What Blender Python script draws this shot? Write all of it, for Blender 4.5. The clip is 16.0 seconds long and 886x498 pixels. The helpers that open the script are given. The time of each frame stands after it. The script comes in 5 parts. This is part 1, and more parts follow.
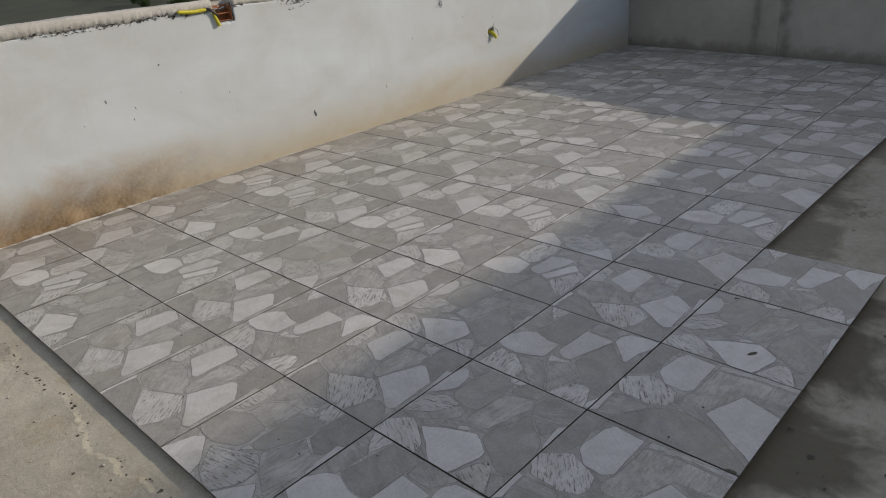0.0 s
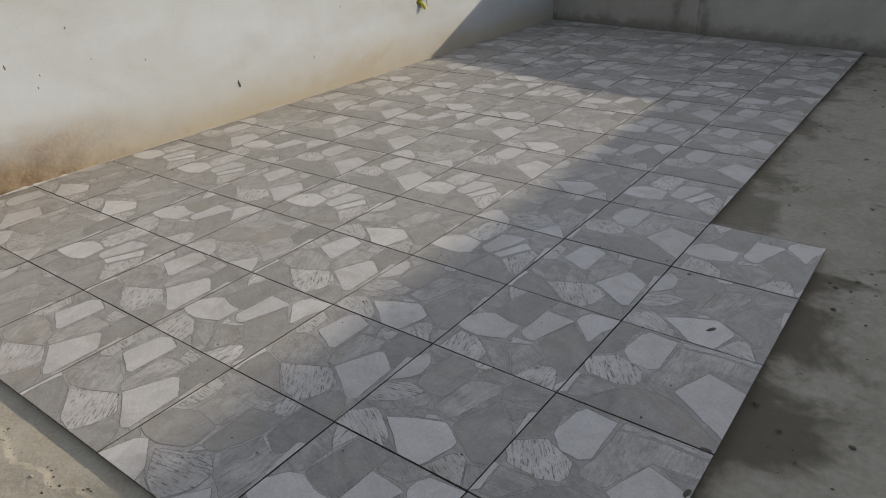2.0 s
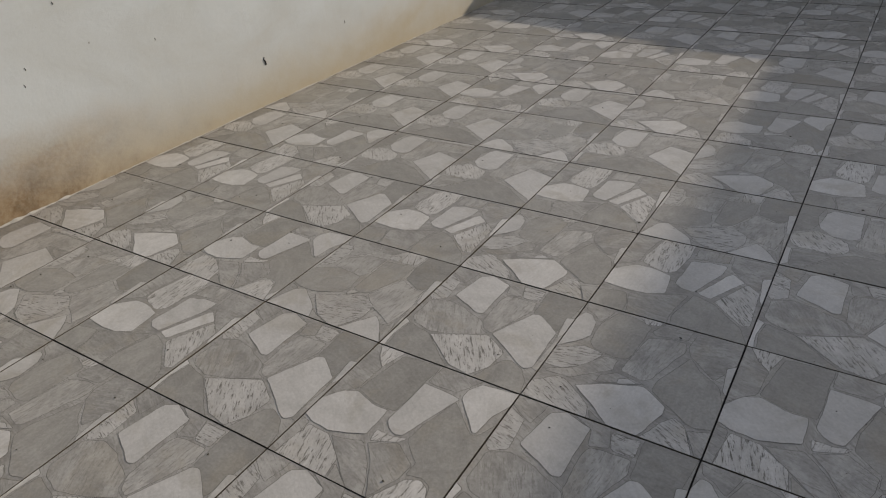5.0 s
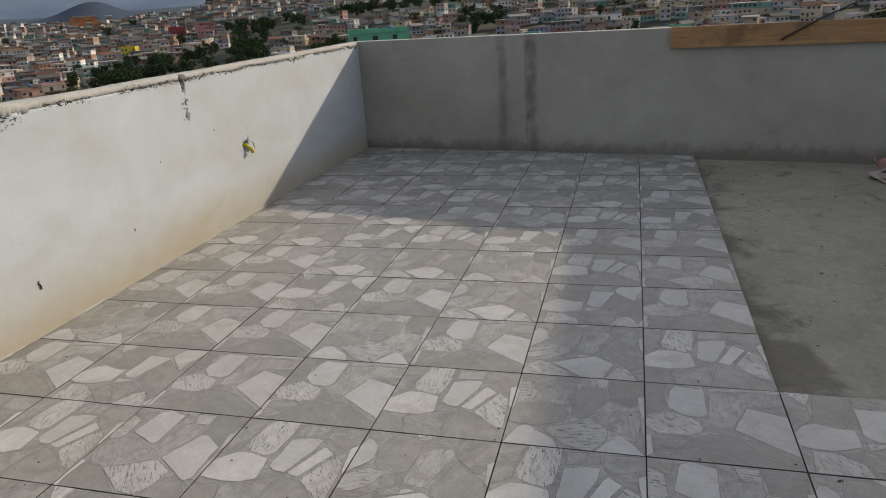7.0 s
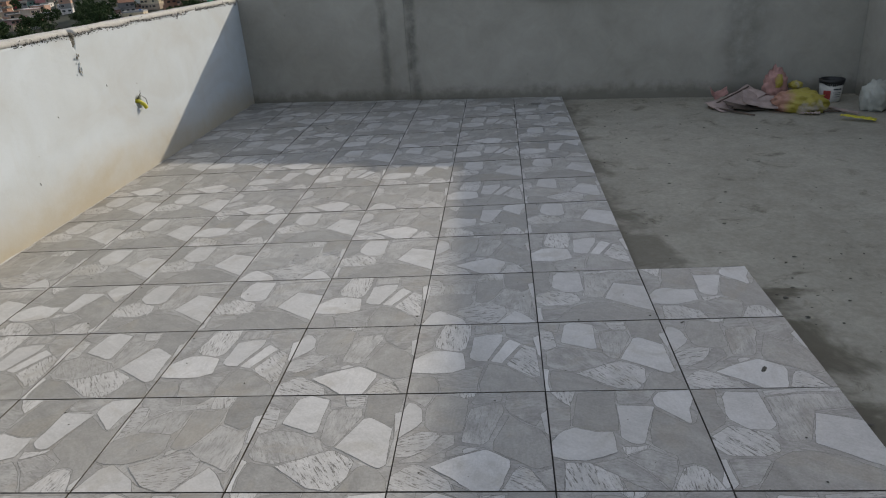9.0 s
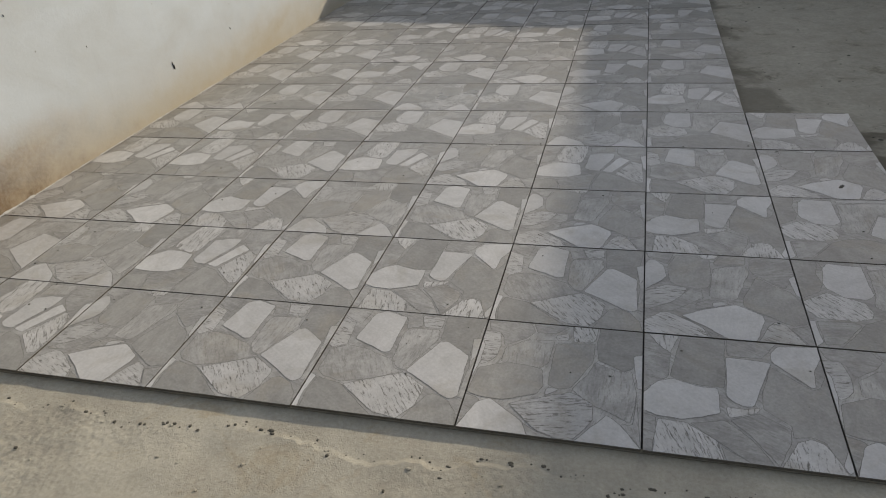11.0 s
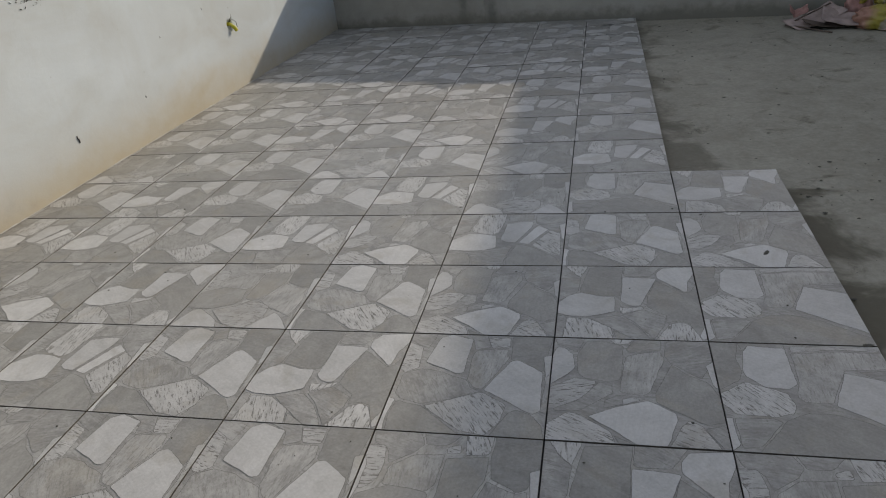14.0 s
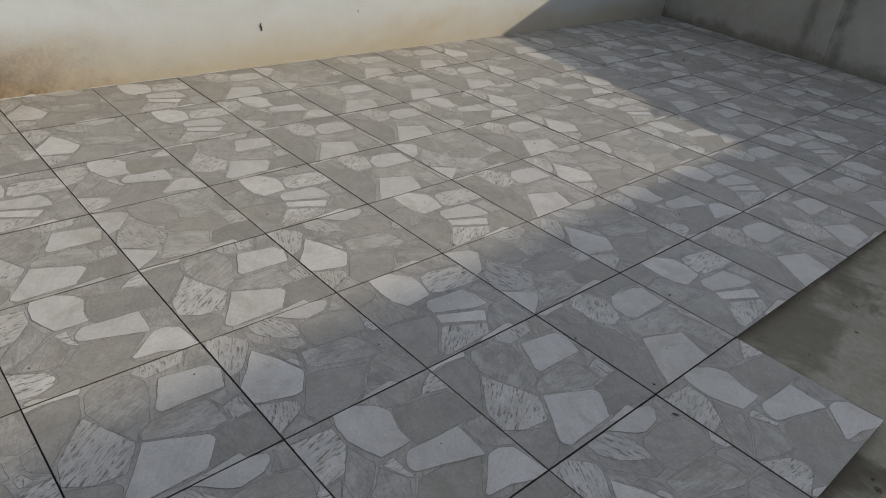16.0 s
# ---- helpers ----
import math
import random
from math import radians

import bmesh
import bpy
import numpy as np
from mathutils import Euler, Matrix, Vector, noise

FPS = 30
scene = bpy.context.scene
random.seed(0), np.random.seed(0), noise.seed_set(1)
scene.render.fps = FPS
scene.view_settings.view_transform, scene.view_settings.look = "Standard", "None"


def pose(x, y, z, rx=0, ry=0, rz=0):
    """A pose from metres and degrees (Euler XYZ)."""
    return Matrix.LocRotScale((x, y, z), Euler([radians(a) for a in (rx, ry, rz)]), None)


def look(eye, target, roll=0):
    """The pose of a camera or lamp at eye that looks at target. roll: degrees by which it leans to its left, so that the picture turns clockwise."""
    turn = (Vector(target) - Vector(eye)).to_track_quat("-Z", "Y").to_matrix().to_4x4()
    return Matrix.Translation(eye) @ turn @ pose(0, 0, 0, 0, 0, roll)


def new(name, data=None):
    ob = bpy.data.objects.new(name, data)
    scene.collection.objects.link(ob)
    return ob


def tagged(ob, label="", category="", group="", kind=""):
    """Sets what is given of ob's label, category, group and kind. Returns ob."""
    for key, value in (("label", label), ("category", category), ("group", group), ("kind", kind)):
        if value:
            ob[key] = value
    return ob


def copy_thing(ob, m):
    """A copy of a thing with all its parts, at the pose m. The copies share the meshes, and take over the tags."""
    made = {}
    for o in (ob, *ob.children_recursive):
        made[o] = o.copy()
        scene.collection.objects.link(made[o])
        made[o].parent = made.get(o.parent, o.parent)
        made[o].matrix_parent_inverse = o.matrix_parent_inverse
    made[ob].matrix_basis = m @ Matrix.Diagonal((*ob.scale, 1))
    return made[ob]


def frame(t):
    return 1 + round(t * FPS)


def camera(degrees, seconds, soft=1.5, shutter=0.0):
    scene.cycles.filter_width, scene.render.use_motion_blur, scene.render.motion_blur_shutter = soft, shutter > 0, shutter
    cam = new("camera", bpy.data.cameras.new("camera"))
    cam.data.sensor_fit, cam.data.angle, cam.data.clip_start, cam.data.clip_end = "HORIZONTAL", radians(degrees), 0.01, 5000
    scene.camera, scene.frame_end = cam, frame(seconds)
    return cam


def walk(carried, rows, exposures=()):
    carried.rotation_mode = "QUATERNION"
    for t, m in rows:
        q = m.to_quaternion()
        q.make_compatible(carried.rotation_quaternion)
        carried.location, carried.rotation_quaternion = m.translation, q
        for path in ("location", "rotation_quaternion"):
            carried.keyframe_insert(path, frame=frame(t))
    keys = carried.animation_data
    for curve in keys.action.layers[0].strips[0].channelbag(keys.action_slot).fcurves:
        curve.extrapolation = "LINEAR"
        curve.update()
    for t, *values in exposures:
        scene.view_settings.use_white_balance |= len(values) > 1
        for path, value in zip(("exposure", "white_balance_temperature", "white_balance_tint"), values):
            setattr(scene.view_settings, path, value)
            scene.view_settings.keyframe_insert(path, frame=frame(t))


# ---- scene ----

# ---- camera: metres, eye, target, roll ----
cam = camera(64.9, 16.0, soft=1.1)
PATH = [
    (0, (4.525, -0.594, 1.463), (3.224, 0.681, 0.637), -5.41),
    (0.5, (4.491, -0.582, 1.471), (3.245, 0.757, 0.662), -4.23),
    (1, (4.469, -0.569, 1.467), (3.268, 0.784, 0.615), -3.70),
    (1.5, (4.461, -0.573, 1.463), (3.315, 0.814, 0.589), -2.47),
    (2, (4.324, -0.608, 1.437), (3.227, 0.797, 0.531), -2.88),
    (2.5, (4.185, -0.587, 1.423), (3.040, 0.766, 0.496), -1.94),
    (3, (3.920, -0.460, 1.394), (2.644, 0.785, 0.487), -5.67),
    (3.2, (3.823, -0.434, 1.419), (2.565, 0.842, 0.530), -4.78),
    (5.3, (3.151, -0.245, 1.372), (2.191, 1.166, 0.330), -4.72),
    (5.5, (3.144, -0.183, 1.365), (2.115, 1.250, 0.423), -5.02),
    (6, (3.052, -0.115, 1.449), (2.131, 1.494, 0.699), -2.63),
    (6.5, (2.956, -0.090, 1.482), (2.264, 1.679, 0.857), -4.62),
    (7, (2.921, -0.090, 1.493), (2.408, 1.727, 0.831), -3.78),
    (7.5, (2.907, -0.113, 1.492), (2.554, 1.708, 0.744), -3.59),
    (8, (2.901, -0.190, 1.463), (2.712, 1.639, 0.675), -2.47),
    (8.2, (2.905, -0.254, 1.466), (2.742, 1.585, 0.699), -3.78),
    (10.3, (2.844, -1.135, 1.450), (2.575, 0.643, 0.576), -3.17),
    (10.5, (2.853, -1.184, 1.445), (2.496, 0.566, 0.545), -4.14),
    (11, (2.930, -1.344, 1.406), (2.423, 0.301, 0.388), -5.48),
    (11.5, (2.908, -1.410, 1.417), (2.284, 0.247, 0.485), -5.63),
    (12, (2.750, -1.468, 1.434), (1.980, 0.186, 0.615), -3.93),
    (12.5, (2.658, -1.503, 1.442), (1.957, 0.185, 0.628), -3.01),
    (13, (2.751, -1.416, 1.423), (2.135, 0.289, 0.580), -3.72),
    (13.5, (2.942, -1.222, 1.427), (2.343, 0.503, 0.610), -3.53),
    (14, (3.157, -0.996, 1.406), (2.713, 0.725, 0.489), -6.64),
    (14.5, (3.399, -0.610, 1.356), (2.881, 1.012, 0.307), -0.51),
    (15, (3.606, -0.330, 1.404), (2.708, 1.189, 0.463), 5.24),
    (15.5, (3.950, -0.056, 1.452), (2.842, 1.345, 0.550), 4.67),
    (16, (4.203, 0.337, 1.403), (2.967, 1.545, 0.398), 6.01),
    ]
# stops, white balance and tint by time
EXPOSURE = [
    (0, 0.16, 7210, 13),
    (0.5, 0.16, 7210, 13),
    (1, 0.18, 7410, 13),
    (1.5, 0.26, 7310, 13),
    (2, 0.28, 7410, 13),
    (2.5, 0.31, 7210, 13),
    (3, 0.14, 7310, 13),
    (5.5, 0.01, 7560, 13),
    (6, 0.09, 7560, 13),
    (6.5, 0.24, 7460, 13),
    (7, 0.33, 7460, 13),
    (7.5, 0.34, 7210, 13),
    (8, 0.49, 7010, 11),
    (10.5, 0.31, 7010, 11),
    (11, 0.26, 7410, 11),
    (11.5, 0.22, 6960, 11),
    (12, 0.05, 7310, 11),
    (12.5, -0.04, 7560, 11),
    (13, 0.07, 7560, 11),
    (13.5, 0.14, 7560, 11),
    (14, 0.18, 7210, 11),
    (14.5, 0.36, 7110, 11),
    (15, 0.33, 7010, 11),
    (15.5, 0.33, 7010, 11),
    (16, 0.26, 7410, 11),
]
walk(cam, [(t, look(eye, aim, roll)) for t, eye, aim, roll in PATH], EXPOSURE)

# ---- sky and sun ----
SUN_WAY = Vector((1.32, 1.93, 1.0))
SUN_EL = math.atan2(1.0, math.hypot(1.32, 1.93))
SUN_ROT = math.atan2(1.32, 1.93)

world = bpy.data.worlds.new("world")
scene.world = world
world.use_nodes = True
wn, wl = world.node_tree.nodes, world.node_tree.links
wn.clear()
sky = wn.new("ShaderNodeTexSky")
sky.sky_type = "NISHITA"
sky.sun_disc = False
sky.sun_elevation, sky.sun_rotation = SUN_EL, SUN_ROT
sky.dust_density, sky.air_density = 1.0, 1.0
w_coord = wn.new("ShaderNodeTexCoord")
w_map = wn.new("ShaderNodeMapping")
w_map.inputs["Scale"].default_value = (1.6, 1.6, 7.0)
w_noise = wn.new("ShaderNodeTexNoise")
w_noise.inputs["Scale"].default_value = 2.2
w_noise.inputs["Detail"].default_value = 6.0
w_ramp = wn.new("ShaderNodeValToRGB")
w_ramp.color_ramp.elements[0].position, w_ramp.color_ramp.elements[1].position = 0.36, 0.62
w_mix = wn.new("ShaderNodeMix")
w_mix.data_type = "RGBA"

w_bg = wn.new("ShaderNodeBackground")
w_bg.inputs["Strength"].default_value = 0.15
w_out = wn.new("ShaderNodeOutputWorld")
w_fac = wn.new("ShaderNodeMath")
w_fac.operation = "MULTIPLY"
w_fac.inputs[1].default_value = 0.85
wl.new(w_coord.outputs["Generated"], w_map.inputs["Vector"])
wl.new(w_map.outputs["Vector"], w_noise.inputs["Vector"])
wl.new(w_noise.outputs["Fac"], w_ramp.inputs["Fac"])
wl.new(w_ramp.outputs["Color"], w_fac.inputs[0])
w_over = wn.new("ShaderNodeMath")
w_over.operation = "SUBTRACT"
w_over.inputs[0].default_value = 1.0
w_cover = wn.new("ShaderNodeMath")
w_cover.operation = "MAXIMUM"
wl.new(w_fac.outputs["Value"], w_cover.inputs[0])
wl.new(w_over.outputs["Value"], w_cover.inputs[1])
wl.new(w_cover.outputs["Value"], w_mix.inputs[0])
wl.new(sky.outputs["Color"], w_mix.inputs[6])
w_noise2 = wn.new("ShaderNodeTexNoise")
w_noise2.inputs["Scale"].default_value = 1.1
w_noise2.inputs["Detail"].default_value = 4.0
w_tone = wn.new("ShaderNodeValToRGB")
w_tone.color_ramp.elements[0].position, w_tone.color_ramp.elements[1].position = 0.35, 0.65
w_tone.color_ramp.elements[0].color, w_tone.color_ramp.elements[1].color = (0.36, 0.385, 0.42, 1), (0.96, 0.96, 0.97, 1)
w_gain = wn.new("ShaderNodeVectorMath")
w_gain.operation = "SCALE"
w_gain.inputs["Scale"].default_value = 4.2
wl.new(w_map.outputs["Vector"], w_noise2.inputs["Vector"])
wl.new(w_noise2.outputs["Fac"], w_tone.inputs["Fac"])
# cloud bank low over the horizon, all round
w_sep = wn.new("ShaderNodeSeparateXYZ")
w_low = wn.new("ShaderNodeMapRange")
w_low.interpolation_type = "SMOOTHSTEP"
w_low.inputs["From Min"].default_value, w_low.inputs["From Max"].default_value = 0.02, 0.30
w_bank = wn.new("ShaderNodeMix")
w_bank.data_type = "RGBA"
w_dark = wn.new("ShaderNodeValToRGB")
w_dark.color_ramp.elements[0].position, w_dark.color_ramp.elements[1].position = 0.38, 0.62
w_dark.color_ramp.elements[0].color, w_dark.color_ramp.elements[1].color = (0.10, 0.155, 0.25, 1), (0.23, 0.31, 0.43, 1)
wl.new(w_noise.outputs["Fac"], w_dark.inputs["Fac"])
wl.new(w_dark.outputs["Color"], w_bank.inputs[6])
wl.new(w_coord.outputs["Generated"], w_sep.inputs["Vector"])
wl.new(w_sep.outputs["Z"], w_low.inputs["Value"])
wl.new(w_low.outputs["Result"], w_bank.inputs[0])
wl.new(w_low.outputs["Result"], w_over.inputs[1])
wl.new(w_tone.outputs["Color"], w_bank.inputs[7])
wl.new(w_bank.outputs[2], w_gain.inputs[0])
wl.new(w_gain.outputs["Vector"], w_mix.inputs[7])
wl.new(w_mix.outputs[2], w_bg.inputs["Color"])
wl.new(w_bg.outputs["Background"], w_out.inputs["Surface"])

sun_data = bpy.data.lights.new("sun", "SUN")
sun_data.energy, sun_data.angle, sun_data.color = 2.5, radians(0.7), (1.0, 0.92, 0.79)
sun = new("sun", sun_data)
sun.matrix_world = look(SUN_WAY * 20, (0, 0, 0))


# ---- materials ----
def blank(name, rough=0.8, metal=0.0, spec=0.5):
    m = bpy.data.materials.new(name)
    m.use_nodes = True
    b = m.node_tree.nodes["Principled BSDF"]
    b.inputs["Roughness"].default_value = rough
    b.inputs["Metallic"].default_value = metal
    b.inputs["Specular IOR Level"].default_value = spec
    return m, m.node_tree, b


def coords(nt, scale=(1, 1, 1), which="Object"):
    c = nt.nodes.new("ShaderNodeTexCoord")
    mp = nt.nodes.new("ShaderNodeMapping")
    mp.inputs["Scale"].default_value = scale
    nt.links.new(c.outputs[which], mp.inputs["Vector"])
    return mp.outputs["Vector"]


def world_coords(nt, scale=(1, 1, 1)):
    g = nt.nodes.new("ShaderNodeNewGeometry")
    mp = nt.nodes.new("ShaderNodeMapping")
    mp.inputs["Scale"].default_value = scale
    nt.links.new(g.outputs["Position"], mp.inputs["Vector"])
    return mp.outputs["Vector"]


def noise_tex(nt, vec, scale, detail=4.0, rough=0.55, distort=0.0):
    n = nt.nodes.new("ShaderNodeTexNoise")
    n.inputs["Scale"].default_value = scale
    n.inputs["Detail"].default_value = detail
    n.inputs["Roughness"].default_value = rough
    n.inputs["Distortion"].default_value = distort
    nt.links.new(vec, n.inputs["Vector"])
    return n.outputs["Fac"]


def ramp(nt, fac, stops, interp="LINEAR"):
    r = nt.nodes.new("ShaderNodeValToRGB")
    r.color_ramp.interpolation = interp
    e = r.color_ramp.elements
    while len(e) < len(stops):
        e.new(0.5)
    for k, (p, c) in enumerate(stops):
        e[k].position = p
        e[k].color = (c, c, c, 1) if isinstance(c, (int, float)) else (*c, 1)
    nt.links.new(fac, r.inputs["Fac"])
    return r.outputs["Color"]


def put(nt, value, socket):
    if isinstance(value, bpy.types.NodeSocket):
        nt.links.new(value, socket)
    elif isinstance(value, tuple):
        socket.default_value = (*value, 1)
    else:
        socket.default_value = value


def mix(nt, fac, a, b, blend="MIX"):
    m = nt.nodes.new("ShaderNodeMix")
    m.data_type, m.blend_type = "RGBA", blend
    put(nt, fac, m.inputs[0])
    put(nt, a, m.inputs[6])
    put(nt, b, m.inputs[7])
    return m.outputs[2]


def calc(nt, op, a, b=0.0, clamp=False):
    m = nt.nodes.new("ShaderNodeMath")
    m.operation, m.use_clamp = op, clamp
    put(nt, a, m.inputs[0])
    put(nt, b, m.inputs[1])
    return m.outputs["Value"]


def bump(nt, bsdf, height, strength=0.4, distance=0.01):
    b = nt.nodes.new("ShaderNodeBump")
    b.inputs["Strength"].default_value = strength
    b.inputs["Distance"].default_value = distance
    nt.links.new(height, b.inputs["Height"])
    nt.links.new(b.outputs["Normal"], bsdf.inputs["Normal"])


def axis(nt, vec, which):
    s = nt.nodes.new("ShaderNodeSeparateXYZ")
    nt.links.new(vec, s.inputs["Vector"])
    return s.outputs[which]


def spread(nt, value, lo, hi):
    """0 below lo, 1 above hi."""
    m = nt.nodes.new("ShaderNodeMapRange")
    m.interpolation_type = "SMOOTHSTEP"
    m.inputs["From Min"].default_value, m.inputs["From Max"].default_value = lo, hi
    put(nt, value, m.inputs["Value"])
    return m.outputs["Result"]


def simple(name, colour, rough=0.8, metal=0.0, vary=0.25, scale=20.0, relief=0.2, spec=0.5):
    m, nt, b = blank(name, rough, metal, spec)
    v = coords(nt)
    f = noise_tex(nt, v, scale, 5, 0.6)
    lo = tuple(c * (1 - vary) for c in colour)
    hi = tuple(min(1, c * (1 + vary)) for c in colour)
    nt.links.new(ramp(nt, f, [(0.3, lo), (0.7, hi)]), b.inputs["Base Color"])
    if relief:
        bump(nt, b, f, relief, 0.004)
    return m


def stone_print(name, lo, hi, streak=0.0, streak_colour=(0.3, 0.28, 0.25)):
    """A stone of the tiles' print: glazed, cloudy, with streaks along its own bed."""
    m, nt, b = blank(name, 0.42, spec=0.4)
    g = nt.nodes.new("ShaderNodeNewGeometry")
    info = nt.nodes.new("ShaderNodeObjectInfo")
    rnd = calc(nt, "FRACT", calc(nt, "MULTIPLY", g.outputs["Random Per Island"], 7.31))
    v = coords(nt)
    rot = nt.nodes.new("ShaderNodeVectorRotate")
    rot.rotation_type = "Z_AXIS"
    nt.links.new(v, rot.inputs["Vector"])
    nt.links.new(calc(nt, "ADD", calc(nt, "MULTIPLY", rnd, 2.2), -0.3), rot.inputs["Angle"])
    shift = nt.nodes.new("ShaderNodeVectorMath")
    shift.operation = "ADD"
    comb = nt.nodes.new("ShaderNodeCombineXYZ")
    nt.links.new(calc(nt, "MULTIPLY", info.outputs["Random"], 9.0), comb.inputs["Z"])
    nt.links.new(calc(nt, "MULTIPLY", rnd, 5.0), comb.inputs["X"])
    nt.links.new(rot.outputs["Vector"], shift.inputs[0])
    nt.links.new(comb.outputs["Vector"], shift.inputs[1])
    long = nt.nodes.new("ShaderNodeMapping")
    long.inputs["Scale"].default_value = (7, 30, 1)
    nt.links.new(shift.outputs["Vector"], long.inputs["Vector"])
    cloud = noise_tex(nt, shift.outputs["Vector"], 6.5, 7, 0.66, 1.3)
    bed = noise_tex(nt, long.outputs["Vector"], 1.3, 7, 0.7, 1.6)
    f = calc(nt, "ADD", calc(nt, "MULTIPLY", cloud, 0.66), calc(nt, "MULTIPLY", bed, 0.34))
    c = ramp(nt, f, [(0.37, lo), (0.62, hi)])
    tone = calc(nt, "ADD", 0.88, calc(nt, "MULTIPLY", rnd, 0.22))
    tint = nt.nodes.new("ShaderNodeCombineXYZ")
    for k in range(3):
        nt.links.new(tone, tint.inputs[k])
    c = mix(nt, 1.0, c, tint.outputs["Vector"], "MULTIPLY")
    rust = spread(nt, noise_tex(nt, shift.outputs["Vector"], 5, 4, 0.6, 0.6), 0.52, 0.68)
    c = mix(nt, calc(nt, "MULTIPLY", rust, 0.35), c, (0.29, 0.26, 0.205))
    if streak:
        dash = nt.nodes.new("ShaderNodeMapping")
        dash.inputs["Scale"].default_value = (13, 85, 1)
        nt.links.new(shift.outputs["Vector"], dash.inputs["Vector"])
        s = spread(nt, noise_tex(nt, dash.outputs["Vector"], 1.9, 5, 0.75, 0.4), 0.52, 0.61)
        patchy = spread(nt, noise_tex(nt, shift.outputs["Vector"], 14, 4, 0.7), 0.32, 0.48)
        c = mix(nt, calc(nt, "MULTIPLY", calc(nt, "MULTIPLY", s, patchy), streak), c, streak_colour)
    grain = noise_tex(nt, v, 110, 4, 0.75)
    c = mix(nt, 0.55, c, ramp(nt, grain, [(0.3, 0.3), (0.7, 0.7)]), "SOFT_LIGHT")
    # footprints and cement dust over everything
    dust = noise_tex(nt, world_coords(nt), 1.3, 6, 0.65)
    c = mix(nt, calc(nt, "MULTIPLY", spread(nt, dust, 0.42, 0.75), 0.3), c, (0.30, 0.285, 0.255))
    nt.links.new(c, b.inputs["Base Color"])
    nt.links.new(ramp(nt, dust, [(0.3, 0.26), (0.75, 0.5)]), b.inputs["Roughness"])
    return m


PRINT = {
    "L": stone_print("print_light_stone", (0.43, 0.43, 0.425), (0.54, 0.54, 0.535), 0.2, (0.33, 0.345, 0.34)),
    "M": stone_print("print_mid_stone", (0.225, 0.222, 0.212), (0.42, 0.417, 0.405), 0.7, (0.20, 0.195, 0.18)),
    "D": stone_print("print_dark_stone", (0.215, 0.212, 0.20), (0.315, 0.312, 0.298), 0.15, (0.36, 0.356, 0.34)),
    "S": stone_print("print_streaked_stone", (0.38, 0.378, 0.37), (0.53, 0.528, 0.52), 1.0, (0.13, 0.125, 0.112)),
}
PRINT_JOINT = simple("print_joint", (0.125, 0.121, 0.112), 0.45, vary=0.5, scale=14, relief=0)
# darker than the ceramic body: the joints' shade is put into this colour
SHADED_EDGE = simple("shaded_tile_edge", (0.085, 0.075, 0.06), 0.9, scale=60)
# fills the tile joints; also paints the shaded cracks of the wall's edge
GAP = simple("dark_joint_and_crack_shade", (0.035, 0.033, 0.03), 0.95, scale=40)


def cement(name, lo, hi, stain, stain_amount, grain=0.3, rough=0.9, pits=0.0, pit_scale=60.0, fine_scale=38):
    m, nt, b = blank(name, rough, spec=0.25)
    v = world_coords(nt)
    big = noise_tex(nt, v, 0.9, 6, 0.6, 0.5)
    fine = noise_tex(nt, v, fine_scale, 6, 0.7)
    mid = noise_tex(nt, v, 6, 5, 0.65, 0.3)
    c = ramp(nt, calc(nt, "ADD", calc(nt, "MULTIPLY", big, 0.5), calc(nt, "MULTIPLY", mid, 0.5)), [(0.36, lo), (0.64, hi)])
    spots = noise_tex(nt, v, 3.1, 7, 0.72, 0.8)
    c = mix(nt, calc(nt, "MULTIPLY", spread(nt, spots, 0.55, 0.70), stain_amount), c, stain)
    c = mix(nt, 0.35, c, ramp(nt, fine, [(0.3, 0.25), (0.7, 0.85)]), "SOFT_LIGHT")
    height = calc(nt, "ADD", calc(nt, "MULTIPLY", mid, 0.6), calc(nt, "MULTIPLY", fine, 0.4))
    if pits:
        vor = nt.nodes.new("ShaderNodeTexVoronoi")
        vor.inputs["Scale"].default_value = pit_scale
        nt.links.new(v, vor.inputs["Vector"])
        where = spread(nt, noise_tex(nt, v, 5, 3, 0.6), 0.42, 0.62)
        hole = calc(nt, "MULTIPLY", calc(nt, "SUBTRACT", 1.0, spread(nt, vor.outputs["Distance"], 0.12, 0.32)), where)
        c = mix(nt, calc(nt, "MULTIPLY", hole, pits), c, tuple(x * 0.4 for x in stain))
        height = calc(nt, "SUBTRACT", height, calc(nt, "MULTIPLY", hole, 0.8))
    nt.links.new(c, b.inputs["Base Color"])
    bump(nt, b, height, grain, 0.012)
    return m


SLAB = cement("smooth_screed", (0.24, 0.227, 0.187), (0.335, 0.32, 0.27), (0.11, 0.10, 0.075), 0.75, 0.15, 0.75)


